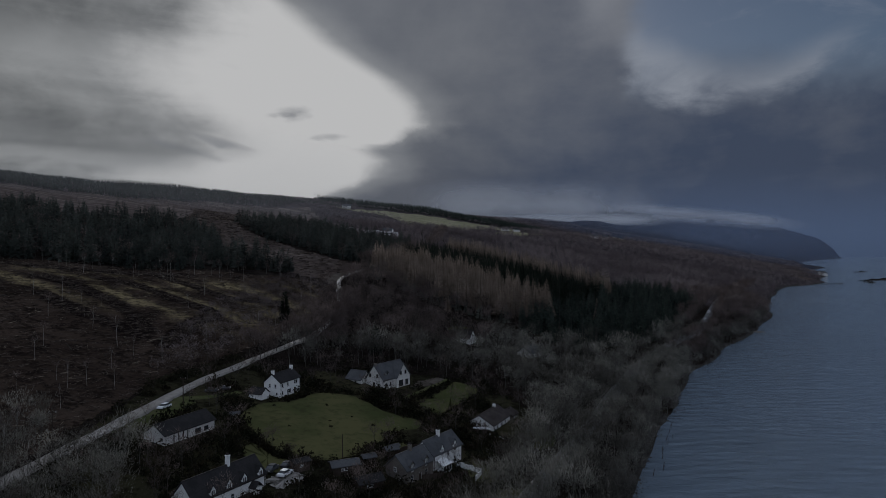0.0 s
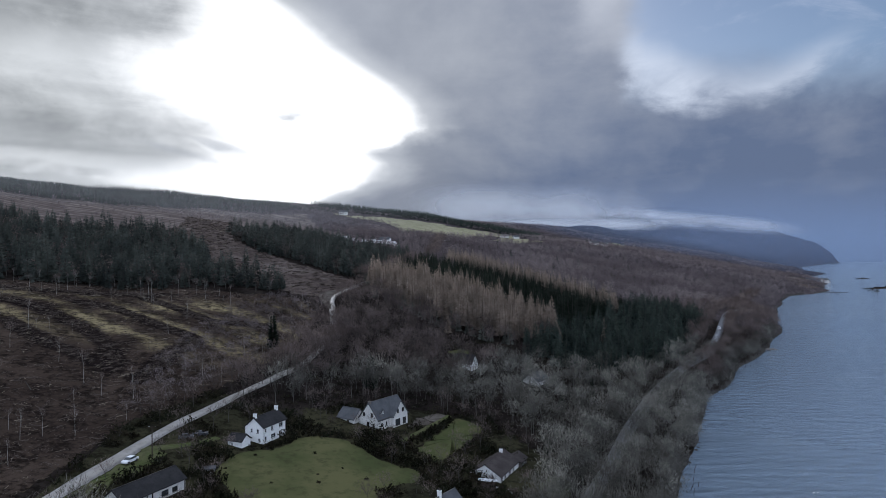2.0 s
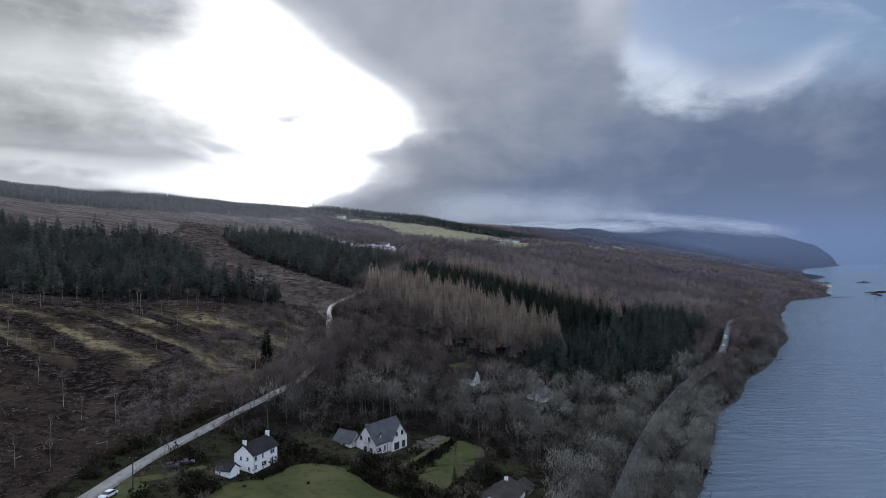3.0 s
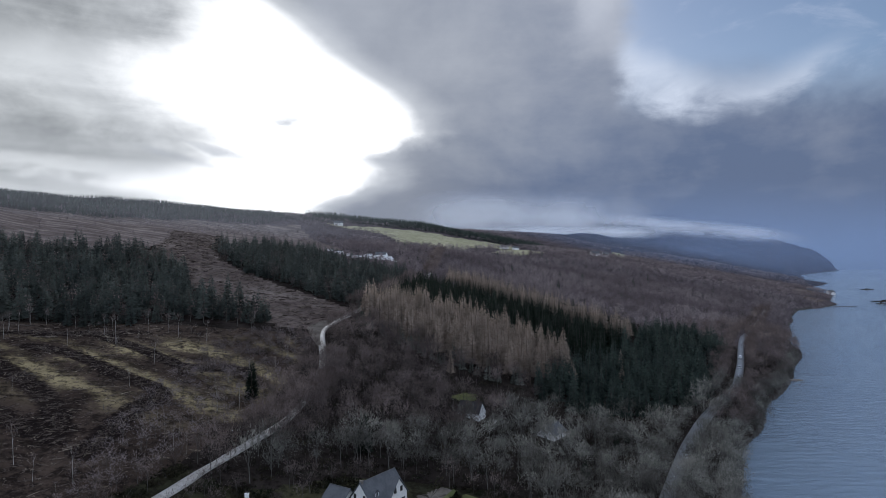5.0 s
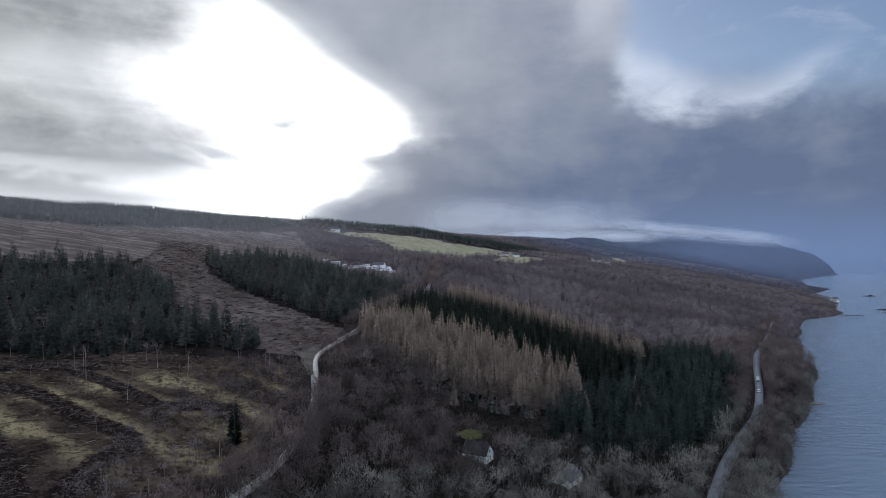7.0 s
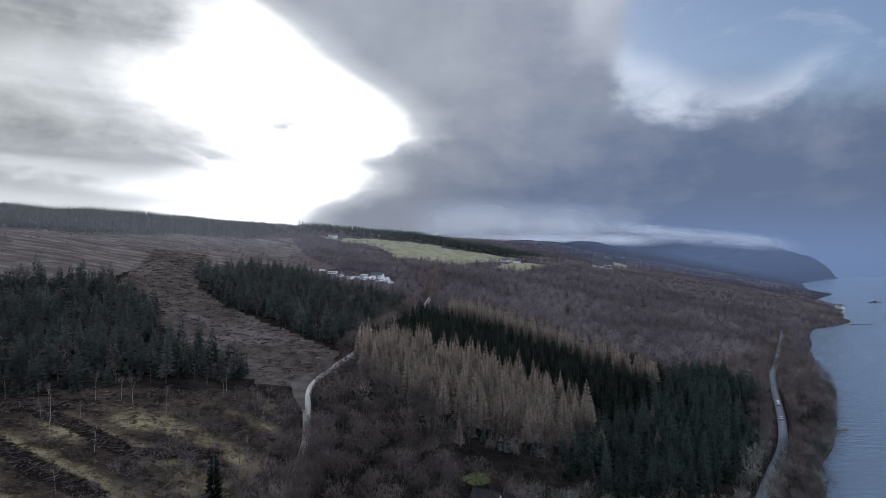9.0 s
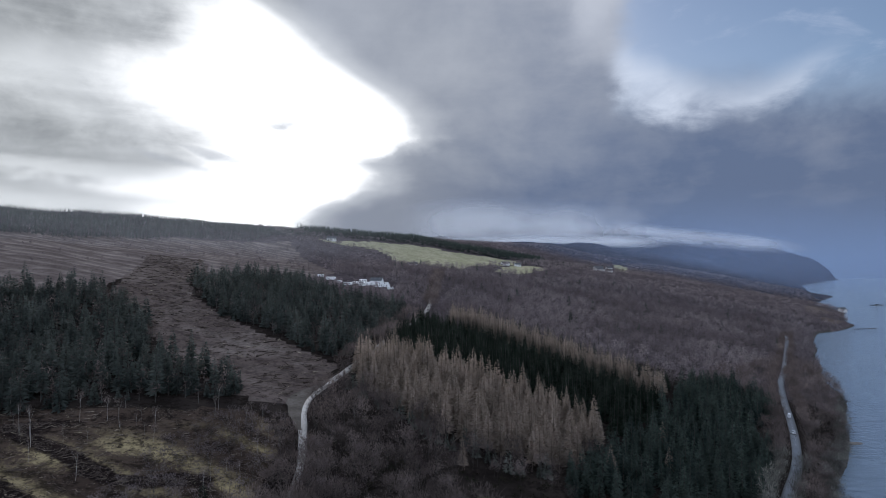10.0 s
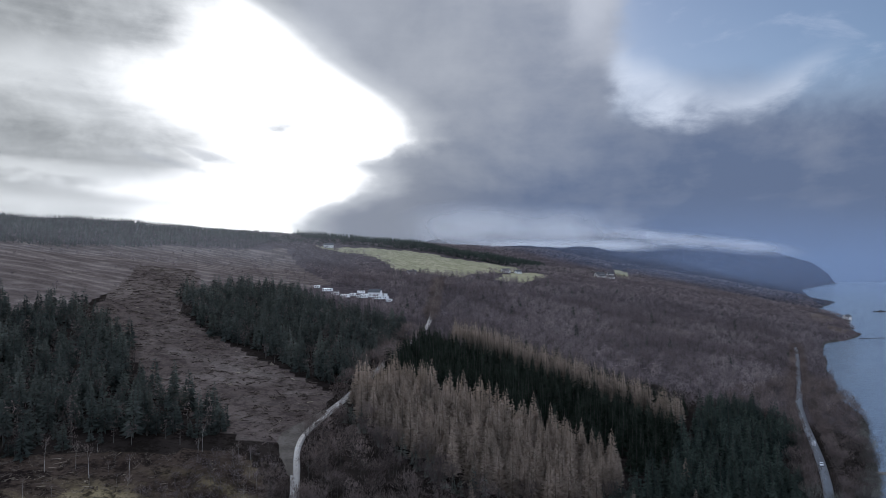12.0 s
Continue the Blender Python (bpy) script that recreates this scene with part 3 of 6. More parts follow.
def tufted(tall, wide, tufts, bare=0.12, lift=-0.3, slim=0.5, power=0.75):
    """A conifer of many fine sprays: a straight stem and a soft pointed crown. lift: how far the sprays rise or droop."""
    stem = tube((0, 0, -0.4), (rng.normal() * 0.1, rng.normal() * 0.1, tall * 0.95), tall * 0.012, 0.02, 4)
    f = 1 - rng.random(tufts) ** 0.62 * (1 - bare)
    t = rng.random(tufts) * 6.283
    whorl = 1 + 0.06 * np.sin(f * tall * 4.5 + rng.random() * 6)
    reach = wide * (1.01 - f) ** power * (0.6 + 0.5 * rng.random(tufts)) * whorl * (1 + 0.16 * np.sin(2 * t + rng.random() * 6)) + 0.14
    out = np.c_[np.cos(t), np.sin(t), lift + 0.2 * rng.normal(size=tufts)]
    root = np.c_[np.cos(t) * reach * 0.1, np.sin(t) * reach * 0.1, f * tall]
    top = np.array([[0.0, 0.0, tall * 0.93]]), np.array([[0.0, 0.0, tall * 1.02]])
    return stem, join([slivers(root, root + out * reach[:, None], slim * reach + 0.12), slivers(*top, np.array([0.3]))])


def broadleaf(tall, wide, limbs, twigs, twig_width=0.11, narrow=False):
    """Leafless tree: a trunk that forks into limbs and branches, and a rounded haze of fine twigs."""
    bits = []
    fork = tall * (0.22 if not narrow else 0.5)
    lean = rng.normal(size=2) * 0.03 * tall
    top = np.array([lean[0], lean[1], tall * (0.62 if not narrow else 0.93)])
    knee = np.array([lean[0] * 0.4, lean[1] * 0.4, fork])
    thick = tall * (0.0105 if not narrow else 0.0055)
    bits += [tube((0, 0, -0.4), knee, thick, thick * 0.7, 5), tube(knee, top, thick * 0.7, thick * 0.2, 4)]
    starts, ways = [], []
    for n in range(limbs):
        t = n * 2.4 + rng.random()
        f = rng.random() * 0.85
        root = knee * (1 - f) + top * f
        reach = wide * (0.55 + 0.35 * rng.random()) * (1 - 0.35 * f)
        rise = (tall - root[2]) * (0.45 + 0.4 * rng.random())
        tip = root + (math.cos(t) * reach * 0.8, math.sin(t) * reach * 0.8, rise)
        bits.append(tube(root, tip, thick * 0.38, thick * 0.1, 3))
        for q in range(2):
            g = 0.4 + 0.3 * q
            r2 = root * (1 - g) + tip * g
            t2 = t + rng.normal() * 0.9
            tip2 = r2 + np.array((math.cos(t2), math.sin(t2), 0.5 + 0.6 * rng.random())) * reach * 0.4
            bits.append(tube(r2, tip2, thick * 0.16, thick * 0.05, 3))
            starts += [r2, (r2 + tip2) / 2, tip2]
        starts += [tip, tip * 0.7 + root * 0.3]
    starts = np.array(starts)
    pick = starts[rng.integers(0, len(starts), twigs)]
    # half of the twigs fill a lobed dome round the limbs
    d = rng.normal(size=(twigs, 3))
    d /= np.linalg.norm(d, axis=1)[:, None]
    d[:, 2] = np.where(d[:, 2] < -0.35, -d[:, 2], d[:, 2])
    lobe = 1 + 0.34 * np.sin(3 * np.arctan2(d[:, 1], d[:, 0]) + rng.random() * 6) * np.sin(3 * d[:, 2] + rng.random() * 6)
    span = (wide * 0.92, wide * 0.92, tall * 0.38) if not narrow else (wide * 0.6, wide * 0.6, tall * 0.25)
    dome = d * (lobe * rng.random(twigs) ** 0.2)[:, None] * span + (top[0], top[1], tall * (0.58 if not narrow else 0.72))
    pick = np.where((rng.random(twigs) < 0.58)[:, None], dome, pick)
    centre = np.array((0, 0, tall * 0.4))
    way = (pick - centre) / wide * 0.6 + rng.normal(size=(twigs, 3)) * 0.5 + (0, 0, 0.4)
    way *= (wide * (0.1 + 0.16 * rng.random(twigs)))[:, None]
    begin = pick + rng.normal(size=(twigs, 3)) * wide * 0.05
    return join(bits), slivers(begin, begin + way, twig_width * (0.6 + 0.8 * rng.random(twigs)))


def distant(tall, wide, twigs, twig_width):
    """A leafless tree far off: a stem and coarse upward sprays of twigs."""
    d = rng.normal(size=(twigs, 3))
    d *= (rng.random(twigs) ** 0.4 / np.linalg.norm(d, axis=1))[:, None]
    lump = 1 + 0.3 * np.sin(3 * np.arctan2(d[:, 1], d[:, 0]) + rng.random() * 6) * np.sin(4 * d[:, 2] + rng.random() * 6)
    c = d * lump[:, None] * (wide * 0.85, wide * 0.85, tall * 0.36) + (0, 0, tall * 0.58)
    way = rng.normal(size=(twigs, 3)) * wide * 0.14 + (0, 0, tall * 0.02)
    return tube((0, 0, -0.4), (0, 0, tall * 0.6), tall * 0.02, tall * 0.008, 3), slivers(c - way, c + way, twig_width * (0.6 + 0.8 * rng.random(twigs)))


def shrub(tall, wide, leaves):
    """A bush: short stems and many small leaf clumps on an uneven mound."""
    stems = join([tube((0, 0, -0.2), (math.cos(t) * wide * 0.5, math.sin(t) * wide * 0.5, tall * 0.6), 0.05, 0.02, 3) for t in np.arange(5) * 1.3])
    d = rng.normal(size=(leaves, 3))
    d /= np.linalg.norm(d, axis=1)[:, None]
    d[:, 2] = np.abs(d[:, 2])
    r = (0.55 + 0.5 * rng.random(leaves)) * (1 + 0.3 * np.sin(3 * np.arctan2(d[:, 1], d[:, 0]) + rng.random() * 6))
    c = d * r[:, None] * (wide, wide, tall * 0.95)
    step = rng.normal(size=(leaves, 3)) * 0.28
    return stems, slivers(c - step, c + step, 0.3 + 0.25 * rng.random(leaves))


def scatter(outline, spacing, keep=None, jitter=0.42, warp=0.0):
    """Places in an outline on a loose grid."""
    xs, ys = zip(*outline)
    gx, gy = np.meshgrid(np.arange(min(xs), max(xs), spacing, float), np.arange(min(ys), max(ys), spacing, float))
    gx[1::2] += spacing / 2
    x = gx.ravel() + rng.uniform(-jitter, jitter, gx.size) * spacing
    y = gy.ravel() + rng.uniform(-jitter, jitter, gx.size) * spacing
    ok = inside(x + warp * (np.sin(y / 13) + 0.6 * np.sin(y / 5.3 + x / 9)), y + warp * np.sin(x / 11 + 2), outline)
    x, y = x[ok], y[ok]
    if keep is not None:
        ok = keep(x, y)
        x, y = x[ok], y[ok]
    return x, y


def in_view(x, y, margin=0.06):
    """Places within the fan of land that the flight looks over."""
    return (np.abs(x) < (y + 25) * (0.76 + margin) + 8) & (y > 60)


def lay(kinds, x, y, low=0.75, high=1.2, sink=0.0, stems=None):
    """One big array of many trees: kinds of (verts, faces) set down at places with random turn and size."""
    z = height(x, y) - sink
    turn, size, which = rng.random(len(x)) * 6.283, rng.uniform(low, high, len(x)), rng.integers(0, len(kinds), len(x))
    verts, faces, slots, tones, base = [], [], [], [], 0
    for k, (v, f) in enumerate(kinds):
        s = np.where(which == k)[0]
        if not len(s):
            continue
        c, q = np.cos(turn[s])[:, None], np.sin(turn[s])[:, None]
        g = size[s][:, None]
        px = (v[:, 0] * c - v[:, 1] * q) * g + x[s][:, None]
        py = (v[:, 0] * q + v[:, 1] * c) * g + y[s][:, None]
        pz = v[:, 2] * g + z[s][:, None]
        verts.append(np.stack([px, py, pz], -1).reshape(-1, 3))
        faces.append((f[None] + (np.arange(len(s)) * len(v))[:, None, None] + base).reshape(-1, 3))
        base += len(s) * len(v)
        tones.append(np.repeat(rng.uniform(1.0, 2.0, len(s)), len(v)))
        if stems is not None:
            slots.append(np.tile(np.arange(len(f)) < stems[k], len(s)).astype(int))
    if stems is not None:
        return np.concatenate(verts), np.concatenate(faces), np.concatenate(slots), np.concatenate(tones)
    return np.concatenate(verts), np.concatenate(faces)


def wood(name, kinds, x, y, stem_mat, crown_mat, label, category, group, near=300, low=0.75, high=1.2, key=None):
    """A wood: the nearest trees are things of their own with trunk and crown, the rest is one mass."""
    order = np.argsort(np.hypot(x, y - 60) if key is None else key(x, y))
    x, y = x[order], y[order]
    models, joined = [], []
    for (sv, sf), (cv, cf) in kinds:
        models.append((raw_mesh("trunk", sv, sf, [stem_mat]), raw_mesh("crown", cv, cf, [crown_mat])))
        joined.append((np.r_[sv, cv], np.r_[sf, cf + len(sv)], len(sf)))
    z = height(x, y)
    for n in range(min(near, len(x))):
        size = rng.uniform(low, high)
        tree = new(name)
        tree.matrix_basis = Matrix.LocRotScale((x[n], y[n], z[n]), Euler((0, 0, rng.random() * 6.283)), (size, size, size))
        tagged(tree, label, category, group)
        for word, data in zip(("trunk", "crown"), models[n % len(models)]):
            new(word, data).parent = tree
    if len(x) > near:
        pts = lay([j[:2] for j in joined], x[near:], y[near:], low, high, 0.0, [j[2] for j in joined])
        ob = new(name + "_mass", raw_mesh(name + "_mass", pts[0], pts[1], [crown_mat, stem_mat], pts[2]))
        ob.data.attributes.new("tone", "FLOAT", "POINT").data.foreach_set("value", pts[3].astype(np.float32))
        tagged(ob, label.replace("single ", ""), category + "s", kind="stuff")


clear_of_lanes = lambda x, y: (off_line(x, y, TRACK_LINE) > 4.0) & (off_line(x, y, ROAD_LINE) > 5.4) & in_view(x, y)


def build_woods():
    # planted larch, leafless and tan, in two belts
    larches = [tufted(h, w, 430, 0.14, 0.1, 0.15, 0.74) for h, w in ((18.5, 3.9), (20, 4.2), (17.5, 3.7), (20.5, 4.1), (16.5, 3.8), (15, 3.5))]
    full = [tufted(h, w, 260, 0.12, 0.1, 0.2, 0.76) for h, w in ((18, 3.8), (19, 4.0), (17, 3.6))]
    for outline, near in ((LARCH_AREA, 240), (LARCH_BAND, 0)):
        x, y = scatter(outline, 4.7, clear_of_lanes)
        wood("larch_tree", larches if near else full, x, y, LARCH_BARK, LARCH, "leafless tan larch in a plantation belt", "tree", "plantation larches", near, 0.86 if near else 0.9, 1.08)
    spots = np.array([(2.2, 347.0), (100, 399), (92, 371), (64, 361)])
    wood("larch_tree", larches[4:], spots[:, 0], spots[:, 1], LARCH_BARK, LARCH, "single tan larch standing apart from its plantation", "tree", "single larches", 10, 0.72, 0.95)
    # pale lichened spruces along the near edge of the larches
    line = smooth_line([(-49, 402), (-30, 380), (-4, 361), (18, 353), (36, 350)], 4.2, 1)
    line = line + rng.normal(size=line.shape) * 1.3
    silver = [tufted(h, w, 120, 0.05, -0.25, 0.34, 0.7) for h, w in ((9, 2.2), (11, 2.5), (7.5, 2.0))]
    ok = clear_of_lanes(line[:, 0], line[:, 1])
    wood("edge_spruce", silver, line[ok, 0], line[ok, 1], BARK, SILVER, "pale lichen-covered spruce below the larches", "tree", "edge spruces", 60, 0.7, 1.2)
    # dark spruce belts and block
    spruces = [tufted(h, w, 210, 0.08, -0.3, 0.3, 0.85) for h, w in ((15, 3.0), (16, 3.2), (14, 2.9), (17.5, 3.2))]
    for outline, gap, near, low, high in ((SPRUCE_BAND, 4.6, 110, 0.74, 1.08), (SPRUCE_EDGE, 5.4, 0, 0.72, 1.12)):
        x, y = scatter(outline, gap, clear_of_lanes, 0.6)
        wood("spruce_tree", spruces, x, y, BARK, SPRUCE, "dark green pointed spruce in a dense belt", "tree", "belt spruces", near, low, high)
    x, y = scatter(SPRUCE_AREA, 4.7, clear_of_lanes, 0.7, 2.5)
    firs = [tufted(h, w, 200, 0.06, -0.2, 0.34, 0.74) for h, w in ((16, 3.4), (18, 3.7), (14, 3.2), (19, 3.7), (17, 3.2), (15, 3.4))]
    wood("spruce_tree", firs, x, y, BARK, FIR, "green spruce in a dense block above the road", "tree", "block spruces", 170, 0.7, 1.06)
    # pine and spruce on the felled hill
    pines = [tufted(h, w, 170, 0.08, -0.12, 0.36, 0.66) for h, w in ((11.5, 2.9), (13.5, 3.1), (10, 2.7), (15, 3.2), (12.5, 3.0))]
    x, y = scatter(PINE_AREA, 5.4, lambda a, b: clear_of_lanes(a, b) & (rng.random(len(a)) < 0.9), 0.8, 5.0)
    wood("pine_tree", pines, x, y, BARK, PINE, "blue-green conifer at the edge of the felling", "tree", "hillside conifers", 200, 0.35, 1.4)
    x, y = scatter(PINE_BLOCK, 5.4, lambda a, b: clear_of_lanes(a, b) & (rng.random(len(a)) < 0.9), 0.8, 5.0)
    wood("pine_tree", pines, x, y, BARK, PINE, "blue-green conifer in a block above the lane", "tree", "upper conifers", 0, 0.4, 1.4)
    # bare birches mixed through the conifers
    mixed_in = [distant(h, w, 34, 0.3) for h, w in ((10, 2.6), (12, 3.0), (8, 2.4))]
    for outline in (PINE_AREA, PINE_BLOCK):
        x, y = scatter(outline, 7.5, clear_of_lanes, 0.8)
        wood("bare_birch", mixed_in, x, y, BARK, TWIG, "bare brown birches mixed through conifers", "tree", "mixed birches", 0)
    # leafless broadleaved woods
    planted = (LARCH_AREA, SPRUCE_BAND, LARCH_BAND, SPRUCE_EDGE, SPRUCE_AREA, PINE_AREA, PINE_BLOCK, FELLED_AREA, FELLED_STRIP, MOOR_AREA, PASTURE_AREA, PASTURE_SMALL, HEADLAND_FIELD, HEADLAND_LAWN, *FARM_FIELDS, ROCKY_GLADE, VILLAGE, SITE_CLEARING)

    lower_gap = [(44, 314), (95, 310), (136, 346), (122, 352), (97, 330), (70, 326), (46, 330)]
    shade_gap = [(-8, 328), (8, 318), (30, 318), (48, 312), (58, 318), (44, 331), (30, 342), (2, 342)]

    def open_wood(x, y):
        ok = ~inside(x, y, shade_gap) & ~inside(x, y, lower_gap) & clear_of_lanes(x, y) & (shore_x(y) - x > 0.8)
        for o in planted:
            ok &= ~inside(x, y, o)
        for hx, hy, r in ((8, 309, 7.5), (13.5, 300, 5), (46, 301, 7.5), (40, 292, 5.5)):
            ok &= np.hypot(x - hx, y - hy) > r
        return ok
    oaks = [broadleaf(h, w, 6, 560, 0.13) for h, w in ((11, 4.4), (13, 5.0), (9.5, 3.9), (14, 4.6), (12, 5.2), (7, 3.2))]
    near = [(-70, 205), (-60, 440), (60, 380), (100, 340), (145, 460), (142, 486), (328, 690), (375, 690), (270, 480), (160, 335), (110, 225), (70, 140), (40, 80), (10, 80), (18, 130), (22, 172), (32, 200), (30, 218), (14, 243), (-40, 241)]
    x, y = scatter(near, 6.0, open_wood, 0.75)
    back = y > 420
    sparse = [broadleaf(h, w, 4, 190, 0.2) for h, w in ((9, 3.6), (11, 4.2), (8, 3.4), (12, 4.0))]
    wood("bare_tree", sparse, x[back], y[back], BARK, TWIG, "leafless brown broadleaved trees above the shore", "tree", "shore trees", 0)
    x, y = x[~back], y[~back]
    pale = ((x + 12 * np.sin(y / 17) > 2 + (y - 290) * 0.9) & (y < 322)) | (y < 225)
    wood("bare_tree", oaks, x[pale], y[pale], BARK_GREY, TWIG_LICHEN, "leafless broadleaved tree with grey lichened twigs", "tree", "woodland trees", 300, 0.6, 1.25)
    wood("bare_tree", oaks, x[~pale], y[~pale], BARK, TWIG, "leafless brown broadleaved woodland beside the lane", "tree", "lane wood", 0, 0.6, 1.2)
    corner = [(-130, 90), (-112, 140), (-96, 152), (-92, 138), (-80, 146), (-66, 138), (-60, 100)]
    x, y = scatter(corner, 5.0, lambda a, b: (off_line(a, b, TRACK_LINE) > 3.5) & in_view(a, b))
    wood("bare_tree", oaks[:3], x, y, BARK_GREY, TWIG_LICHEN, "leafless broadleaved tree beside the lane", "tree", "corner trees", 40, 0.6, 0.9)
    middle = [(-60, 600), (150, 480), (330, 690), (372, 690), (484, 880), (596, 1075), (690, 1120), (600, 1110), (300, 1150), (0, 1100), (-140, 830), (-150, 725), (-20, 610)]
    birches = [distant(h, w, 42, 0.6) for h, w in ((9, 3.6), (11, 4.2), (8, 3.4), (12, 4.0))]
    x, y = scatter(middle, 7.0, open_wood, 0.7)
    wood("birch_wood", birches, x, y, BARK, TWIG_PURPLE, "leafless purple-brown birch woodland", "tree", "birch wood", 0, 0.6, 1.3)
    far = [(-420, 1350), (-120, 820), (0, 1100), (300, 1150), (600, 1080), (760, 1210), (1060, 1650), (1150, 1950), (1300, 2250), (200, 2300), (-300, 1900)]
    cheap = [distant(h, w, 20, 1.15) for h, w in ((9, 5.0), (11, 5.5), (8, 4.6))]
    x, y = scatter(far, 12.5, open_wood)
    wood("birch_wood", cheap, x, y, BARK, TWIG_PURPLE, "leafless purple-brown woodland far along the loch", "tree", "far wood", 0)
    # rows of trees close along the shore road and the lane
    big = [broadleaf(h, w, 5, 440, 0.16) for h, w in ((11, 4.6), (13, 5.2), (9.5, 4.2))]
    fine = [broadleaf(h, w, 6, 680, 0.095) for h, w in ((11, 4.6), (13, 5.2), (9.5, 4.2))]
    for line, low_y, high_y, offs, gap, mat, words in ((ROAD_LINE, 110, 288, (-3.4, 3.4, -6.8, 6.8), 5.0, TWIG_LICHEN, "leafless roadside tree with lichened twigs"), (ROAD_LINE, 288, 400, (-4.6, 4.4), 5, TWIG_LICHEN, "leafless tree overhanging the shore road"), (ROAD_LINE, 400, 560, (-6.4, 6.0), 6, TWIG, "leafless brown tree set back from the shore road"), (ROAD_LINE, 560, 900, (-4.4, 4.4), 6, TWIG, "leafless brown tree beside the shore road"), (TRACK_LINE, 258, 336, (-3.0, 2.3, 5, 8), 4.2, TWIG, "leafless brown tree beside the gravel lane"), (TRACK_LINE, 228, 262, (-3.2, 3.2), 5, TWIG, "leafless brown tree shading the lane"), (TRACK_LINE, 440, 590, (-4, 4), 6, TWIG, "leafless tree beside the upper lane"), (TRACK_LINE, 650, 935, (-2.6, 2.6, 5), 5, TWIG, "leafless tree along the far lane"), (SHORE_LINE, 110, 560, (-0.4, -3.2), 5.0, TWIG_LICHEN, "leafless tree leaning over the shingle shore")):
        way = np.gradient(line, axis=0)
        way /= np.hypot(*way.T)[:, None]
        pts = np.concatenate([np.c_[line[:, 0] + way[:, 1] * o, line[:, 1] - way[:, 0] * o] for o in offs])
        pts = pts[(pts[:, 1] > low_y) & (pts[:, 1] < high_y) & (rng.random(len(pts)) < 4.0 / gap)]
        pts += rng.normal(size=pts.shape) * 0.5
        ok = (shore_x(pts[:, 1]) - pts[:, 0] > 0.3) & in_view(pts[:, 0], pts[:, 1])
        wood("roadside_tree", fine if low_y < 150 else big, pts[ok, 0], pts[ok, 1], BARK_GREY if mat is TWIG_LICHEN else BARK, mat, words, "tree", "roadside trees", 40, 0.65, 1.1)
    dark_spots = [(-60, 640), (330, 690), (600, 1080), (350, 1300), (0, 1250), (-120, 830)]
    x, y = scatter(dark_spots, 62, open_wood, 1.0)
    wood("spruce_tree", firs, x, y, BARK, FIR, "scattered dark evergreens in bare woodland", "tree", "scattered evergreens", 0, 0.5, 0.9)
    # skyline plantations along the ridge
    def sliver_fir(tall, wide):
        stem = tube((0, 0, -0.4), (0, 0, tall * 0.6), 0.16, 0.05, 3)
        t = np.arange(9) * 2.4 + rng.random()
        f = np.linspace(0.1, 0.85, 9)
        r = wide * (1.02 - f) ** 0.8
        root = np.c_[np.cos(t) * r * -0.3, np.sin(t) * r * -0.3, (f + 0.13) * tall]
        return stem, slivers(root, np.c_[np.cos(t) * r, np.sin(t) * r, (f - 0.04) * tall], r * 0.95)
    thin = [sliver_fir(h, w) for h, w in ((11, 2.8), (12, 3.0), (12.5, 2.8))]
    ridge = [(-1000, 500), (-1000, 1200), (-330, 1480), (-200, 1250), (-500, 700), (-560, 500)]
    x, y = scatter(ridge, 5.2, lambda a, b: in_view(a, b) & (np.abs(shore_x(b) - a - 1080 + 20 * np.sin(b / 60)) < 190))
    wood("ridge_pine", thin, x, y, BARK, PINE, "dense dark conifer plantation along the skyline ridge", "tree", "ridge conifers", 0, 0.62, 0.78)
    # conifer strip on the rise behind the pasture
    strip_line = [(-232, 1240), (-150, 1345), (-85, 1408), (-13, 1446), (35, 1434), (98, 1474), (165, 1505), (240, 1600), (300, 1760), (260, 1790), (160, 1660), (60, 1600), (-40, 1580), (-130, 1520), (-210, 1430), (-280, 1330)]
    x, y = scatter(strip_line, 5.4)
    wood("spruce_tree", thin, x, y, BARK, FIR, "dark conifer strip behind the upper pasture", "tree", "pasture conifers", 0, 1.0, 1.6)
    field_trees = [(130, 1300), (260, 1420), (470, 1620), (620, 1900), (420, 1800), (200, 1480)]
    x, y = scatter(field_trees, 22, open_wood, 1.0)
    wood("spruce_tree", thin, x, y, BARK, SPRUCE, "scattered dark conifers round the far farms", "tree", "farm conifers", 0, 0.7, 1.3)
    lone = [distant(h, w, 30, 0.8) for h, w in ((4, 2.2), (6, 3.0), (3, 1.8))]
    x, y = scatter(MOOR_AREA, 15, in_view, 1.4)
    keep = rng.random(len(x)) < 0.15 + 0.5 * (y > 780)
    wood("moor_birch", lone, x[keep], y[keep], BARK, TWIG_PURPLE, "scattered low bare birches on the moor", "tree", "moor birches", 0)


build_woods()

# ---- houses ----
def box(bm, low, high):
    """A box between two corners."""
    (ax, ay, az), (bx, by, bz) = low, high
    v = [bm.verts.new(p) for p in ((ax, ay, az), (bx, ay, az), (bx, by, az), (ax, by, az), (ax, ay, bz), (bx, ay, bz), (bx, by, bz), (ax, by, bz))]
    for f in ((0, 3, 2, 1), (4, 5, 6, 7), (0, 1, 5, 4), (1, 2, 6, 5), (2, 3, 7, 6), (3, 0, 4, 7)):
        bm.faces.new([v[k] for k in f])


def slab(bm, corners, drop):
    """A plate with the given upper corners, thickened downwards."""
    top = [bm.verts.new(c) for c in corners]
    low = [bm.verts.new((c[0], c[1], c[2] - drop)) for c in corners]
    bm.faces.new(top)
    bm.faces.new(low[::-1])
    for k in range(len(top)):
        n = (k + 1) % len(top)
        bm.faces.new((top[k], low[k], low[n], top[n]))


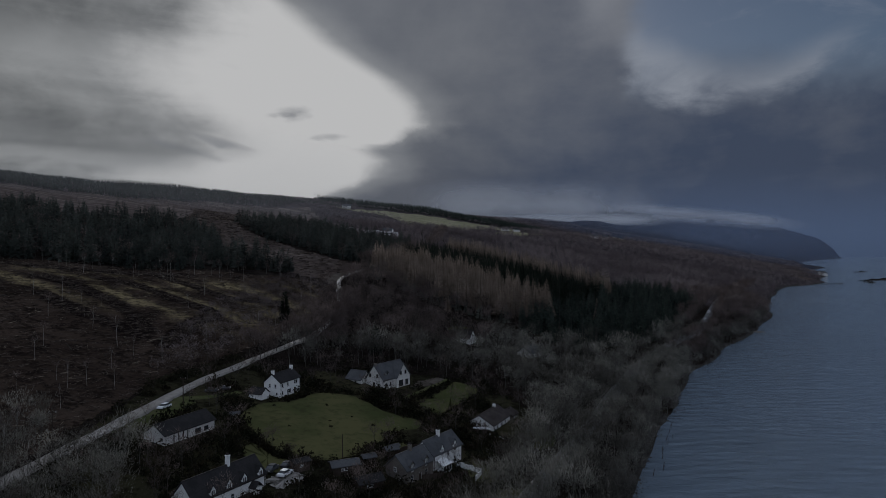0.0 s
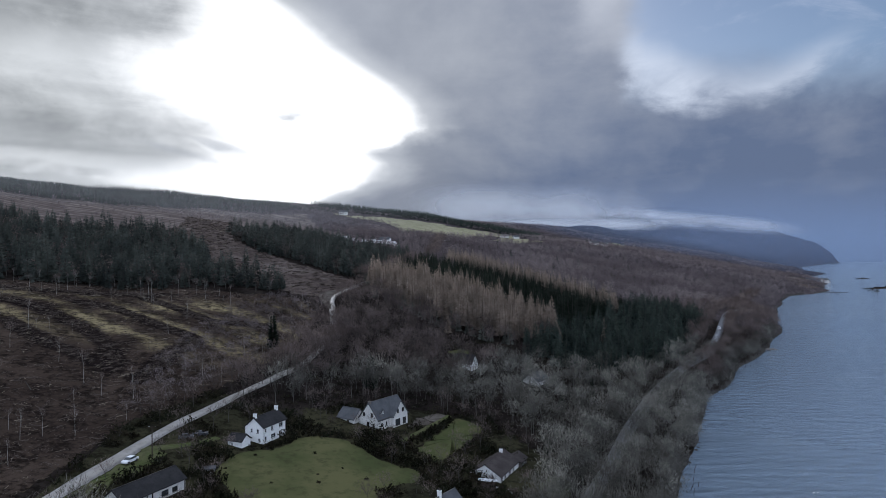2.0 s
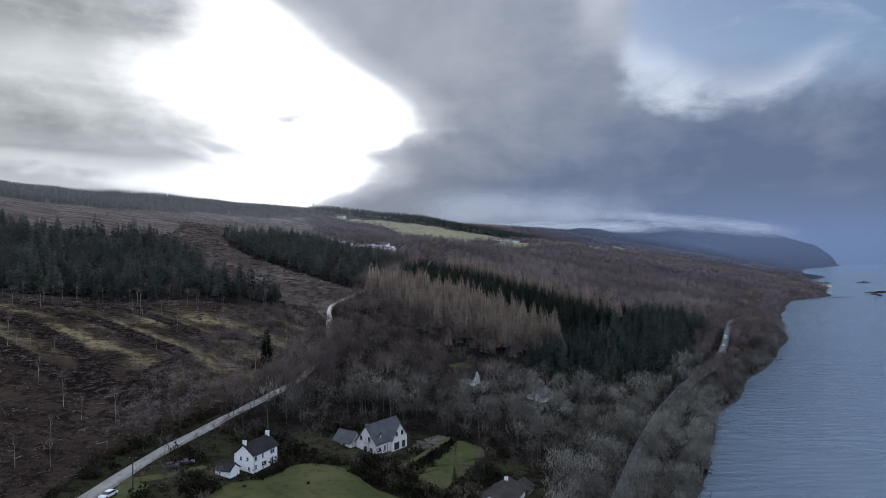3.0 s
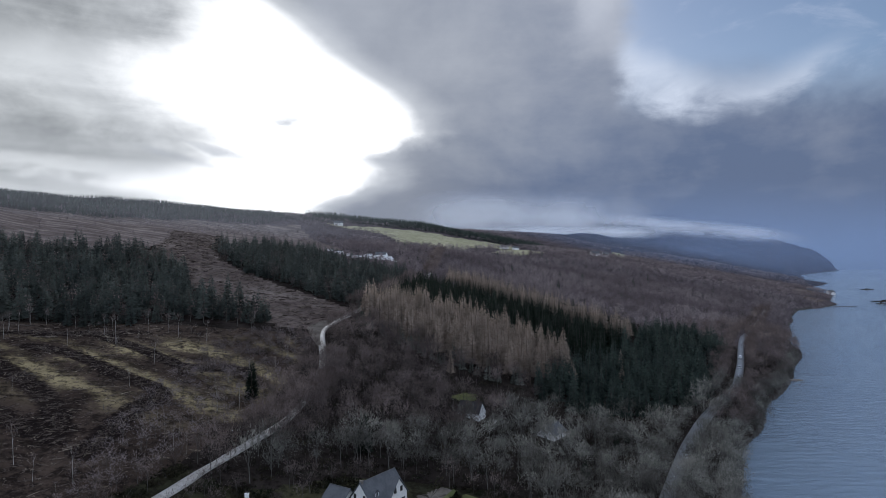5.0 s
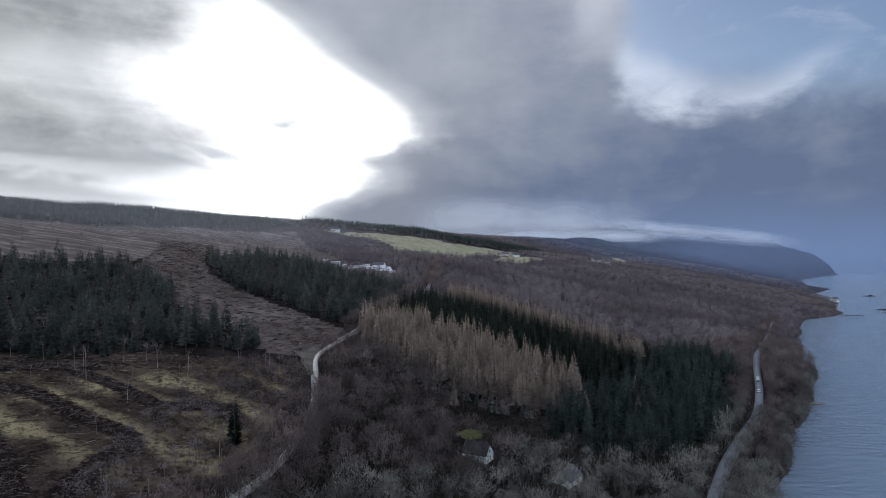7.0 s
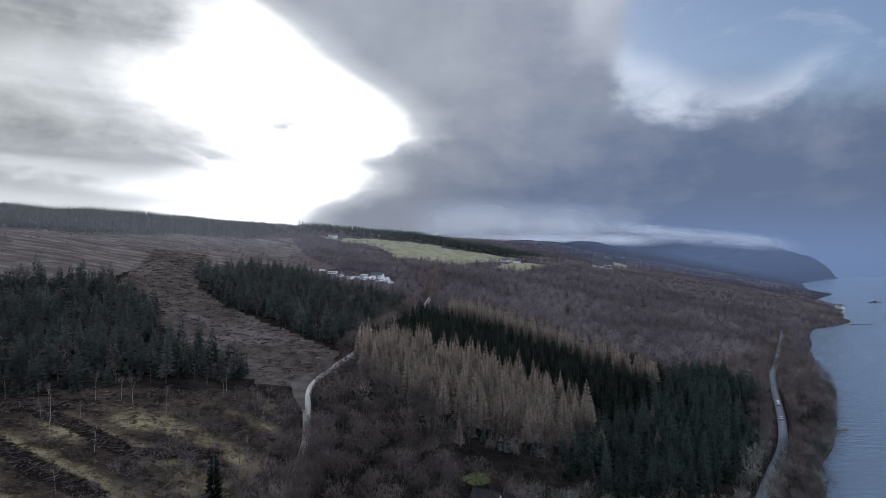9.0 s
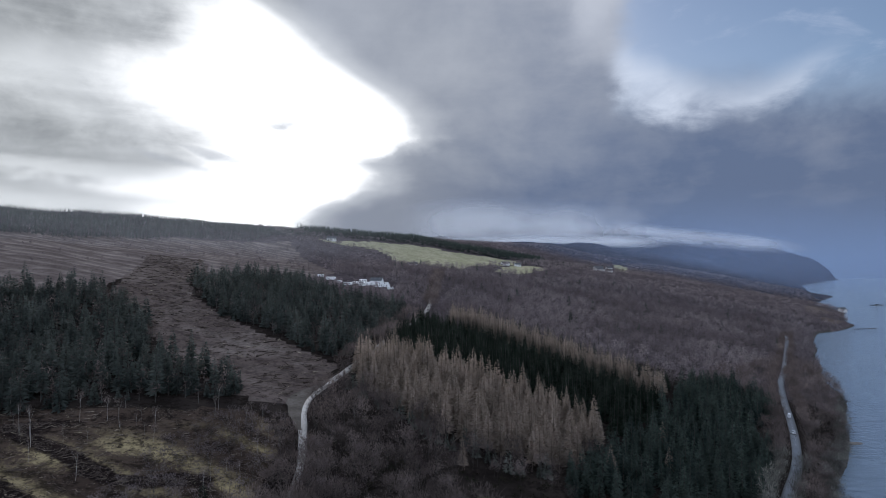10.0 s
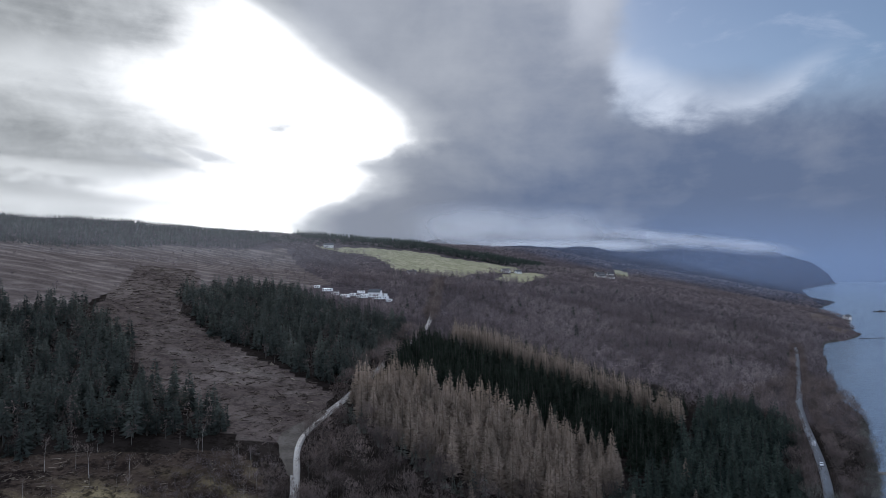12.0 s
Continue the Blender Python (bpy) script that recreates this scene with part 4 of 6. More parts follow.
def wall_cells(length, tall, openings):
    """The rectangles of a wall that its openings leave."""
    xs = sorted({0, length, *(o[0] for o in openings), *(o[0] + o[2] for o in openings)})
    zs = sorted({0, tall, *(o[1] for o in openings), *(o[1] + o[3] for o in openings)})
    for xa, xb in zip(xs, xs[1:]):
        for za, zb in zip(zs, zs[1:]):
            mx, mz = (xa + xb) / 2, (za + zb) / 2
            if not any(o[0] < mx < o[0] + o[2] and o[1] < mz < o[1] + o[3] for o in openings):
                yield xa, za, xb, zb


def opening(parent, m, o, mat_frame, door=False):
    """A window or door set into its opening: frame, pane and sill. o: x, z, width, height on the wall's face."""
    x, z, w, t = o
    bm = bmesh.new()
    e = 0.09
    for lo, hi in (((x, 0.1, z), (x + e, 0.2, z + t)), ((x + w - e, 0.1, z), (x + w, 0.2, z + t)), ((x + e, 0.1, z), (x + w - e, 0.2, z + e)), ((x + e, 0.1, z + t - e), (x + w - e, 0.2, z + t))):
        box(bm, lo, hi)
    if w > 1.3:
        box(bm, (x + w / 2 - 0.04, 0.1, z + e), (x + w / 2 + 0.04, 0.2, z + t - e))
    if not door:
        box(bm, (x + e, 0.11, z + t * 0.5 - 0.03), (x + w / 2 - 0.04 if w > 1.3 else x + w - e, 0.19, z + t * 0.5 + 0.03))
    bm.transform(m)
    frame_part = part("door" if door else "window", bm, mat_frame, parent)
    bm = bmesh.new()
    box(bm, (x + e, 0.13, z + e), (x + w - e, 0.16, z + t - e))
    bm.transform(m)
    part("door_leaf" if door else "pane", bm, TIMBER if door else GLASS, frame_part)
    if not door:
        bm = bmesh.new()
        box(bm, (x - 0.08, -0.07, z - 0.1), (x + w + 0.08, 0.1, z - 0.005))
        bm.transform(m)
        part("sill", bm, STONE, frame_part)
    return frame_part


def chimney(parent, x, y, base, top, mat, pots=2, wide=0.9):
    bm = bmesh.new()
    box(bm, (x - 0.3, y - wide / 2, base), (x + 0.3, y + wide / 2, top))
    box(bm, (x - 0.37, y - wide / 2 - 0.07, top), (x + 0.37, y + wide / 2 + 0.07, top + 0.14))
    stack = part("chimney", bm, mat, parent)
    for k in range(pots):
        bm = bmesh.new()
        bmesh.ops.create_cone(bm, segments=8, cap_ends=True, radius1=0.15, radius2=0.12, depth=0.5)
        bmesh.ops.translate(bm, verts=bm.verts, vec=(x, y + (k - (pots - 1) / 2) * 0.4, top + 0.38))
        part("chimney_pot", bm, TILE, stack)


def gable_roof(parent, name, length, width, eaves, rise, mat, over=0.35, start=0.0):
    """Two sloping slabs that meet in a ridge, with a ridge cap."""
    s = rise / (width / 2)
    for word, near in (("front", True), ("back", False)):
        bm = bmesh.new()
        ya, yb = (-over, width / 2) if near else (width + over, width / 2)
        za = eaves - over * s + 0.2
        slab(bm, [(start - over, ya, za), (start + length + over, ya, za), (start + length + over, yb, eaves + rise + 0.2), (start - over, yb, eaves + rise + 0.2)], 0.2)
        part(name, bm, mat, parent)
    bm = bmesh.new()
    box(bm, (start - over, width / 2 - 0.14, eaves + rise + 0.13), (start + length + over, width / 2 + 0.14, eaves + rise + 0.27))
    part("ridge_cap", bm, mat, parent)


def dormer(parent, x, width, front, sill, wall_top, rise, depth, wall, roof_mat):
    """A small gabled window head standing out of the front slope."""
    bm = bmesh.new()
    w = width / 2
    v = [bm.verts.new(p) for p in ((x - w, front, sill), (x + w, front, sill), (x + w, front, wall_top), (x, front, wall_top + rise), (x - w, front, wall_top))]
    bm.faces.new(v)
    back = bmesh.ops.extrude_face_region(bm, geom=bm.faces[:])
    bmesh.ops.translate(bm, verts=[g for g in back["geom"] if isinstance(g, bmesh.types.BMVert)], vec=(0, depth, 0))
    body = part("dormer", bm, wall, parent)
    for sgn in (-1, 1):
        bm = bmesh.new()
        slab(bm, [(x, front - 0.2, wall_top + rise + 0.12), (x + sgn * (w + 0.2), front - 0.2, wall_top - 0.08), (x + sgn * (w + 0.2), front + depth, wall_top - 0.08), (x, front + depth, wall_top + rise + 0.12)], 0.1)
        part("dormer_roof", bm, roof_mat, body)
    bm = bmesh.new()
    box(bm, (x - w * 0.62, front - 0.05, sill + 0.35), (x + w * 0.62, front + 0.02, wall_top + 0.05))
    part("pane", bm, GLASS, body)
    for sgn in (-1, 0, 1):
        bm = bmesh.new()
        box(bm, (x + sgn * w * 0.62 - 0.05, front - 0.09, sill + 0.3), (x + sgn * w * 0.62 + 0.05, front - 0.051, wall_top + 0.08))
        part("glazing_bar", bm, TRIM_WHITE, body)


def house(name, label, spot, way, length, width, eaves, rise, wall, roof_mat, front=(), left=(), right=(), chimneys=(), frames=None, door=None, category="house", sink=0.6, base=None, group=""):
    """A gabled house. spot: its near front corner; way: direction of the front wall. Openings are x, z, width, height."""
    frames = frames or TRIM_WHITE
    turn = math.degrees(math.atan2(way[1], way[0]))
    z = base if base is not None else ground_z(*spot)
    home = new(name)
    home.matrix_basis = pose(spot[0], spot[1], z, 0, 0, turn)
    tagged(home, label, category, group)
    th = 0.28
    doors = [door] if door else []
    faces = (("front_wall", Matrix.Identity(4), length, [*front, *doors], False),
             ("gable_wall", Matrix.Translation((0, width, 0)) @ pose(0, 0, 0, 0, 0, -90), width, list(left), True),
             ("gable_wall", Matrix.Translation((length, 0, 0)) @ pose(0, 0, 0, 0, 0, 90), width, list(right), True),
             ("back_wall", Matrix.Translation((length, width, 0)) @ pose(0, 0, 0, 0, 0, 180), length, [], False))
    for word, m, span, holes, gable in faces:
        bm = bmesh.new()
        inset = th if gable else 0
        low_holes = [h for h in holes if h[1] + h[3] <= eaves + 0.01]
        for xa, za, xb, zb in wall_cells(span, eaves, low_holes):
            box(bm, (max(xa, inset), 0, za - (sink if za == 0 else 0)), (min(xb, span - inset), th, zb))
        if gable:
            slab_face = [bm.verts.new(p) for p in ((inset, 0, eaves), (span - inset, 0, eaves), (span / 2, 0, eaves + rise - inset * 0.2))]
            rear = [bm.verts.new((v.co.x, th, v.co.z)) for v in slab_face]
            bm.faces.new(slab_face)
            bm.faces.new(rear[::-1])
            for k in range(3):
                n = (k + 1) % 3
                bm.faces.new((slab_face[k], rear[k], rear[n], slab_face[n]))
        bmesh.ops.remove_doubles(bm, verts=bm.verts, dist=0.001)
        bm.transform(m)
        side = part(word, bm, wall, home)
        for h in holes:
            high = h[1] + h[3] > eaves + 0.01
            opening(side, m @ Matrix.Translation((0, -0.16 if high else 0, 0)), h, frames, h is door)
    bm = bmesh.new()
    box(bm, (th + 0.3, th + 0.3, 0.05), (length - th - 0.3, width - th - 0.3, 0.2))
    part("floor_slab", bm, STONE, home)
    gable_roof(home, "roof", length, width, eaves, rise, roof_mat)
    for x, over, mat, pots in chimneys:
        chimney(home, x, width / 2, eaves + rise - 0.6, eaves + rise + over, mat, pots)
    return home


def gutter(home, length, eaves):
    bm = bmesh.new()
    box(bm, (-0.2, -0.3, eaves - 0.14), (length + 0.2, -0.17, eaves - 0.02))
    part("gutter", bm, TIMBER, home)
    for x in (0.25, length - 0.3):
        bm = bmesh.new()
        box(bm, (x, -0.1, 0), (x + 0.1, -0.01, eaves - 0.15))
        part("downpipe", bm, TIMBER, home)


def build_houses():
    up, low = 3.25, 1.0
    # white two-storey house with its outhouse
    h = house("house", "white rendered two-storey house with dark slate roof", (-52.6, 195.0), (0.37, 0.93), 10.7, 6.3, 5.0, 2.5, RENDER_WHITE, SLATE,
              front=[(0.8, up, 0.9, 1.2), (3.7, up, 0.9, 1.2), (7.4, up, 1.9, 1.2), (0.8, low - 0.1, 0.9, 1.3), (3.6, low - 0.1, 2.2, 1.3), (9.6, low - 0.1, 0.7, 1.3)],
              left=[(1.7, up, 0.85, 1.15), (3.9, up, 0.85, 1.15), (4.4, 0.8, 0.8, 1.0)], chimneys=[(0.4, 1.0, RENDER_WHITE, 1), (10.2, 1.2, RENDER_WHITE, 2)], door=(7.3, 0, 1.5, 2.2), base=18.1)
    gutter(h, 10.7, 5.0)
    house("outhouse", "small white rendered outhouse with dark slate roof", (-61.8, 192.4), (0.93, -0.37), 4.8, 3.7, 2.4, 1.4, RENDER_WHITE, SLATE, front=[(1.0, 1.0, 0.7, 0.8)], base=18.2, category="outhouse")
    # cream house with cross gable and wing
    h = house("house", "pale rendered house with steep slate gables and dormer", (-22.0, 217.6), (0.58, 0.815), 14.5, 8.4, 3.5, 5.0, RENDER_GREY, SLATE_PALE,
              front=[(1.1, 1.0, 1.2, 1.2), (3.7, 0.9, 0.8, 1.4)], left=[(1.8, 4.2, 0.9, 1.2), (5.2, 4.2, 0.9, 1.2), (3.4, 0.4, 1.1, 2.0), (5.8, 0.9, 0.8, 1.1)],
              chimneys=[(0.5, 0.5, STONE, 0)], frames=TIMBER, base=15.3)
    gutter(h, 5.5, 3.5)
    dormer(h, 3.1, 2.0, 1.0, 4.0, 5.6, 0.9, 2.4, SLATE_PALE, SLATE_PALE)
    bm = bmesh.new()
    v = [bm.verts.new(p) for p in ((6.2, -1.2, -0.6), (13.6, -1.2, -0.6), (13.6, -1.2, 3.6), (9.9, -1.2, 8.2), (6.2, -1.2, 3.6))]
    bm.faces.new(v)
    ext = bmesh.ops.extrude_face_region(bm, geom=bm.faces[:])
    bmesh.ops.translate(bm, verts=[g for g in ext["geom"] if isinstance(g, bmesh.types.BMVert)], vec=(0, 5.2, 0))
    cross = part("cross_gable", bm, RENDER_GREY, h)
    for sgn in (-1, 1):
        bm = bmesh.new()
        slab(bm, [(9.9, -1.6, 8.45), (9.9 + sgn * 4.1, -1.6, 3.36), (9.9 + sgn * 4.1, 4.0, 3.36), (9.9, 4.0, 8.45)], 0.2)
        part("roof", bm, SLATE_PALE, cross)
    for o in ((7.9, 4.4, 1.0, 1.3), (10.6, 4.4, 1.0, 1.3), (7.2, 0.3, 2.4, 2.1), (11.0, 0.3, 1.6, 2.0)):
        opening(cross, Matrix.Translation((0, -1.36, 0)), o, TIMBER)
    house("house_wing", "low side wing with slate roof joined to the pale house", (-36.5, 225.2), (0.815, -0.58), 7.4, 6.0, 2.5, 2.6, RENDER_GREY, SLATE_PALE, front=[(1.0, 0.9, 1.1, 1.1), (4.2, 0.9, 1.1, 1.1)], frames=TIMBER, base=15.9, category="house wing")
    # bungalow with brown tiles
    h = house("bungalow", "white bungalow with brown tiled roof and white chimney", (14.9, 191.4), (0.45, 0.893), 15.2, 9.4, 2.8, 2.7, RENDER_WHITE, TILE,
              front=[(0.9, 1.0, 1.0, 1.1), (3.0, 1.0, 1.4, 1.1), (6.6, 0.9, 1.6, 1.3), (10.0, 1.0, 1.3, 1.1)], left=[(6.2, 1.0, 0.8, 1.1), (7.4, 0.9, 0.7, 1.2)], chimneys=[(12.4, 0.9, RENDER_WHITE, 1)], base=6.6)
    gutter(h, 15.2, 2.8)
    house("bungalow_wing", "brown tiled sun room wing with large windows beside the bungalow", (22.4, 204.8), (0.45, 0.893), 5.4, 5.6, 2.5, 1.5, STONE, TILE, front=[(1.0, 0.8, 1.4, 1.3), (3.0, 0.8, 1.4, 1.3)], right=[(1.2, 0.8, 2.6, 1.3)], base=6.4, category="house wing")
    # long low hall
    h = house("hall", "long low white hall with dark roof and slit windows", (-68.5, 149.0), (0.40, 0.916), 16.4, 7.0, 3.0, 2.3, RENDER_GREY, SLATE,
              front=[(x, 0.6, 0.42, 2.0) for x in (2.6, 4.1, 5.6, 7.0)] + [(9.6, 0.9, 2.0, 1.3), (12.6, 0.9, 1.6, 1.2)], left=[(5.4, 1.6, 0.9, 0.7)], frames=TIMBER, base=17.0, category="hall")
    gutter(h, 16.4, 3.0)
    # white cottage with dormers
    h = house("house", "white cottage with dark slate roof, dormers and tall chimney", (-49.4, 119.8), (0.49, 0.87), 18.6, 7.0, 3.6, 3.5, RENDER_WHITE, SLATE,
              front=[(1.5, 0.9, 1.0, 1.3), (5.0, 0.9, 1.0, 1.3), (9.0, 0.9, 1.0, 1.3), (13.8, 0.9, 1.0, 1.3)], chimneys=[(11.2, 2.0, RENDER_WHITE, 2)], base=11.6)
    gutter(h, 18.6, 3.6)
    for x in (4.4, 8.6, 12.6, 17.2):
        dormer(h, x, 1.4, -0.02, 3.0, 4.5, 1.1, 2.6, RENDER_WHITE, SLATE)
    bm = bmesh.new()
    box(bm, (14.0, -1.9, -0.5), (15.8, -0.01, 2.1))
    porch = part("porch", bm, RENDER_WHITE, h)
    for sgn in (-1, 1):
        bm = bmesh.new()
        slab(bm, [(14.9, -2.1, 3.3), (14.9 + sgn * 1.25, -2.1, 2.0), (14.9 + sgn * 1.25, 0, 2.0), (14.9, 0, 3.3)], 0.12)
        part("roof", bm, SLATE, porch)
    # pair of houses: rubble stone and white
    h = house("house", "grey rubble stone house with slate roof and dormers", (-9.4, 146.6), (0.6, 0.8), 10.2, 7.0, 4.0, 3.0, STONE, SLATE_PALE,
              front=[(1.4, 0.9, 1.0, 1.5), (6.9, 0.9, 1.0, 1.5)], left=[(2.8, 3.0, 0.8, 1.2), (4.8, 0.8, 0.8, 1.1)], door=(4.4, 0, 1.1, 2.2), chimneys=[(5.2, 1.3, STONE, 3)], base=7.5)
    for x in (1.9, 7.4):
        dormer(h, x, 1.5, -0.02, 2.9, 4.9, 1.0, 2.6, STONE, SLATE_PALE)
    h = house("house", "white rendered house with slate roof and pointed dormers", (-3.2, 156.6), (0.6, 0.8), 12.4, 7.0, 4.7, 3.1, RENDER_WHITE, SLATE_PALE,
              front=[(5.9, 0.9, 0.9, 1.4), (8.9, 0.9, 0.9, 1.4), (5.9, 3.1, 0.9, 1.3)], right=[(2.6, 3.0, 0.9, 1.2)], chimneys=[(6.4, 1.4, RENDER_WHITE, 2)], base=7.0)
    gutter(h, 12.4, 4.7)
    for x in (3.6, 9.2):
        dormer(h, x, 1.4, -0.02, 3.5, 5.5, 1.4, 2.6, RENDER_WHITE, SLATE_PALE)
    # glazed porch
    bm = bmesh.new()
    box(bm, (0.7, -2.6, -0.6), (4.3, -0.01, 0.8))
    porch = part("sun_porch", bm, TRIM_WHITE, h, "white glazed sun porch")
    for x in (0.7, 1.85, 3.05, 4.2):
        bm = bmesh.new()
        box(bm, (x, -2.6, 0.8), (x + 0.1, -2.5, 2.3))
        part("post", bm, TRIM_WHITE, porch)
    for x in (0.82, 1.97, 3.17):
        bm = bmesh.new()
        box(bm, (x, -2.57, 0.82), (x + 1.0, -2.53, 2.28))
        part("pane", bm, GLASS, porch)
    bm = bmesh.new()
    slab(bm, [(0.5, -2.8, 2.45), (4.5, -2.8, 2.45), (4.2, -0.05, 3.4), (0.8, -0.05, 3.4)], 0.14)
    part("roof", bm, TRIM_WHITE, porch)
    # houses in the wood
    house("house", "white gabled house with dark roof half hidden in trees", (4.0, 310.0), (0.86, -0.5), 10.0, 6.6, 3.6, 3.7, RENDER_WHITE, SLATE, front=[(1.2, 0.9, 1.0, 1.3), (6.0, 0.9, 1.0, 1.3)], right=[(1.6, 0.9, 0.9, 1.2), (3.9, 0.9, 0.9, 1.2), (2.8, 4.0, 0.9, 1.2)], base=18.0)
    house("bungalow", "grey slated bungalow among bare trees", (41.5, 293.6), (0.62, 0.785), 10.5, 7.6, 3.0, 3.0, RENDER_GREY, SLATE_PALE, front=[(1.5, 1.0, 1.3, 1.2), (6.0, 1.0, 1.3, 1.2)], left=[(3.0, 1.0, 1.4, 1.2)], base=12.2)
    # far dwellings
    for x, y, l, w, e, r in ((-193, 1180, 16, 8, 4.5, 3.5), (-45, 1050, 14, 8, 4.5, 3), (352, 1436, 18, 8, 4, 3), (390, 1490, 14, 8, 4, 3), (372, 1530, 22, 9, 6, 4), (420, 1600, 16, 8, 5, 4), (124, 1266, 16, 8, 4, 3), (150, 1275, 12, 7, 3.5, 3), (905, 1460, 16, 9, 6, 4), (930, 1490, 12, 8, 4, 3)):
        house("house", "distant pale house with slate roof on the hillside", (x, y), (0.95, 0.3), l, w, e, r, RENDER_GREY, SLATE_PALE, front=[(l * 0.2, 1, 1.2, 1.3), (l * 0.7, 1, 1.2, 1.3)], group="distant houses")


build_houses()

# ---- gardens and yards ----
LAWNS = {
    "garden_lawn": [(-59.6, 175), (-57, 188), (-48.5, 192), (-43, 205), (-33, 207), (-27, 203), (-21, 197), (-16, 193), (-8, 192), (-7, 186), (-15, 180), (-19.6, 169), (-26, 156), (-33, 152.5), (-43, 155), (-52, 165)],
    "cottage_lawn": [(-53, 158.5), (-47, 155.5), (-43, 151), (-34, 149.5), (-33, 147), (-38, 145), (-41, 142), (-45, 145), (-50, 150)],
    "terrace_lawn": [(-9.5, 206), (-4, 219), (3.5, 238.5), (8, 237), (13.2, 233), (6, 216), (-1.6, 200.5), (-6, 203)],
    "road_verge": [(-84, 152), (-81.5, 172), (-79, 183), (-74, 182), (-75.5, 171), (-79, 158)],
    "walled_lawn": [(4, 160), (6, 166), (12, 163), (14, 155), (8, 153)],
    "bungalow_lawn": [(24, 190), (30, 200), (36, 198), (33, 186), (27, 180)],
    "back_lawn": [(-17, 168), (-12, 172), (-8, 169), (-12, 163)],
    "glade_lawn": [(2, 327), (8, 333), (14, 333), (12, 326), (6, 323)],
    "lower_lawn": [(12, 150), (20, 152), (16, 138), (8, 138)]}


def sheet(name, outline, lift, mat, label, category):
    """A patch laid on the ground: rings from its rounded outline to its middle, with a turned-down rim."""
    p = np.array(outline, float)
    closed = np.r_[p, p[:1]]
    s = np.r_[0, np.cumsum(np.hypot(*np.diff(closed, axis=0).T))]
    at = np.arange(72) / 72 * s[-1]
    rim = np.c_[np.interp(at, s, closed[:, 0]), np.interp(at, s, closed[:, 1])]
    for _ in range(2):
        rim = (np.roll(rim, 1, 0) + 2 * rim + np.roll(rim, -1, 0)) / 4
    rim += rng.normal(size=rim.shape) * 0.35
    centre = rim.mean(0)
    scales = [1.03, 1.0, 0.88, 0.75, 0.6, 0.45, 0.3, 0.15, 0.02]
    rows = []
    for k, f in enumerate(scales):
        q = centre + (rim - centre) * f
        rows.append(np.c_[q, height(q[:, 0], q[:, 1]) + (lift if k else -0.2)])
    v = np.concatenate(rows)
    n = len(rim)
    faces = [(a * n + b, a * n + (b + 1) % n, (a + 1) * n + (b + 1) % n, (a + 1) * n + b) for a in range(len(scales) - 1) for b in range(n)]
    return tagged(new(name, raw_mesh(name, v, faces, [mat], None, True)), label, category, kind="structure")


for word, outline in LAWNS.items():
    sheet(word, outline, 0.16, LAWN if "verge" not in word else VERGE, "mown green grass between shrubs and houses", "lawn")
YARD = [(-41, 138), (-38.5, 143.5), (-35, 145), (-33, 142), (-37, 135)]
sheet("yard", YARD, 0.14, GRAVEL, "pale gravel parking yard beside the white cottage", "yard")
LAY_BY = [(-62.5, 350), (-68.7, 364), (-73, 377), (-71.2, 387), (-65.5, 398), (-60.5, 412), (-58.5, 408), (-62.5, 394), (-65.5, 380), (-63.5, 366), (-59, 350)]
sheet("lay_by", LAY_BY, 0.18, FORECOURT, "muddy gravel lay-by on the bend of the lane", "lay-by")
TERRACE = [(-13, 224), (-10, 233), (-3, 241), (1, 239), (-6, 229)]
sheet("yard", TERRACE, 0.14, FORECOURT, "brown gravel forecourt beside the pale house", "yard")
DRIVE = smooth_line([(-81, 181), (-76, 185), (-70, 190), (-66, 196)], 1.5)
PATHWAY = smooth_line([(-14.5, 211), (-8, 223), (1, 240)], 1.5)
tagged(strip("driveway", DRIVE, 1.1, 0.2, VERGE, 0.1), "muddy grass-edged driveway from the lane", "driveway", kind="structure")
tagged(strip("garden_path", PATHWAY, 0.9, 0.22, VERGE, 0.1), "narrow grass path beside the planted border", "path", kind="structure")
FOOTPRINTS = [(-57, 200, 8), (-60, 192, 4), (-20, 226, 9), (-33, 223, 5), (17, 200, 8), (26, 205, 4), (-70, 157, 6), (-66, 163, 6), (-72, 151, 5), (-49, 130, 7), (-44, 137, 6), (-9, 155, 6), (-4, 163, 6), (1, 168, 5), (-25, 150, 5), (-34, 146, 4), (8, 309, 8), (45, 300, 8)]


def free_spot(x, y, gap=0.6):
    ok = (off_line(x, y, TRACK_LINE) > 3.6) & (off_line(x, y, ROAD_LINE) > 4.8) & (off_line(x, y, DRIVE) > 2.4) & (off_line(x, y, PATHWAY) > 1.6)
    for o in (*LAWNS.values(), YARD, TERRACE):
        ok &= ~inside(x, y, o)
    for hx, hy, r in FOOTPRINTS:
        ok &= np.hypot(x - hx, y - hy) > r + gap
    return ok & (shore_x(y) - x > 4) & in_view(x, y)


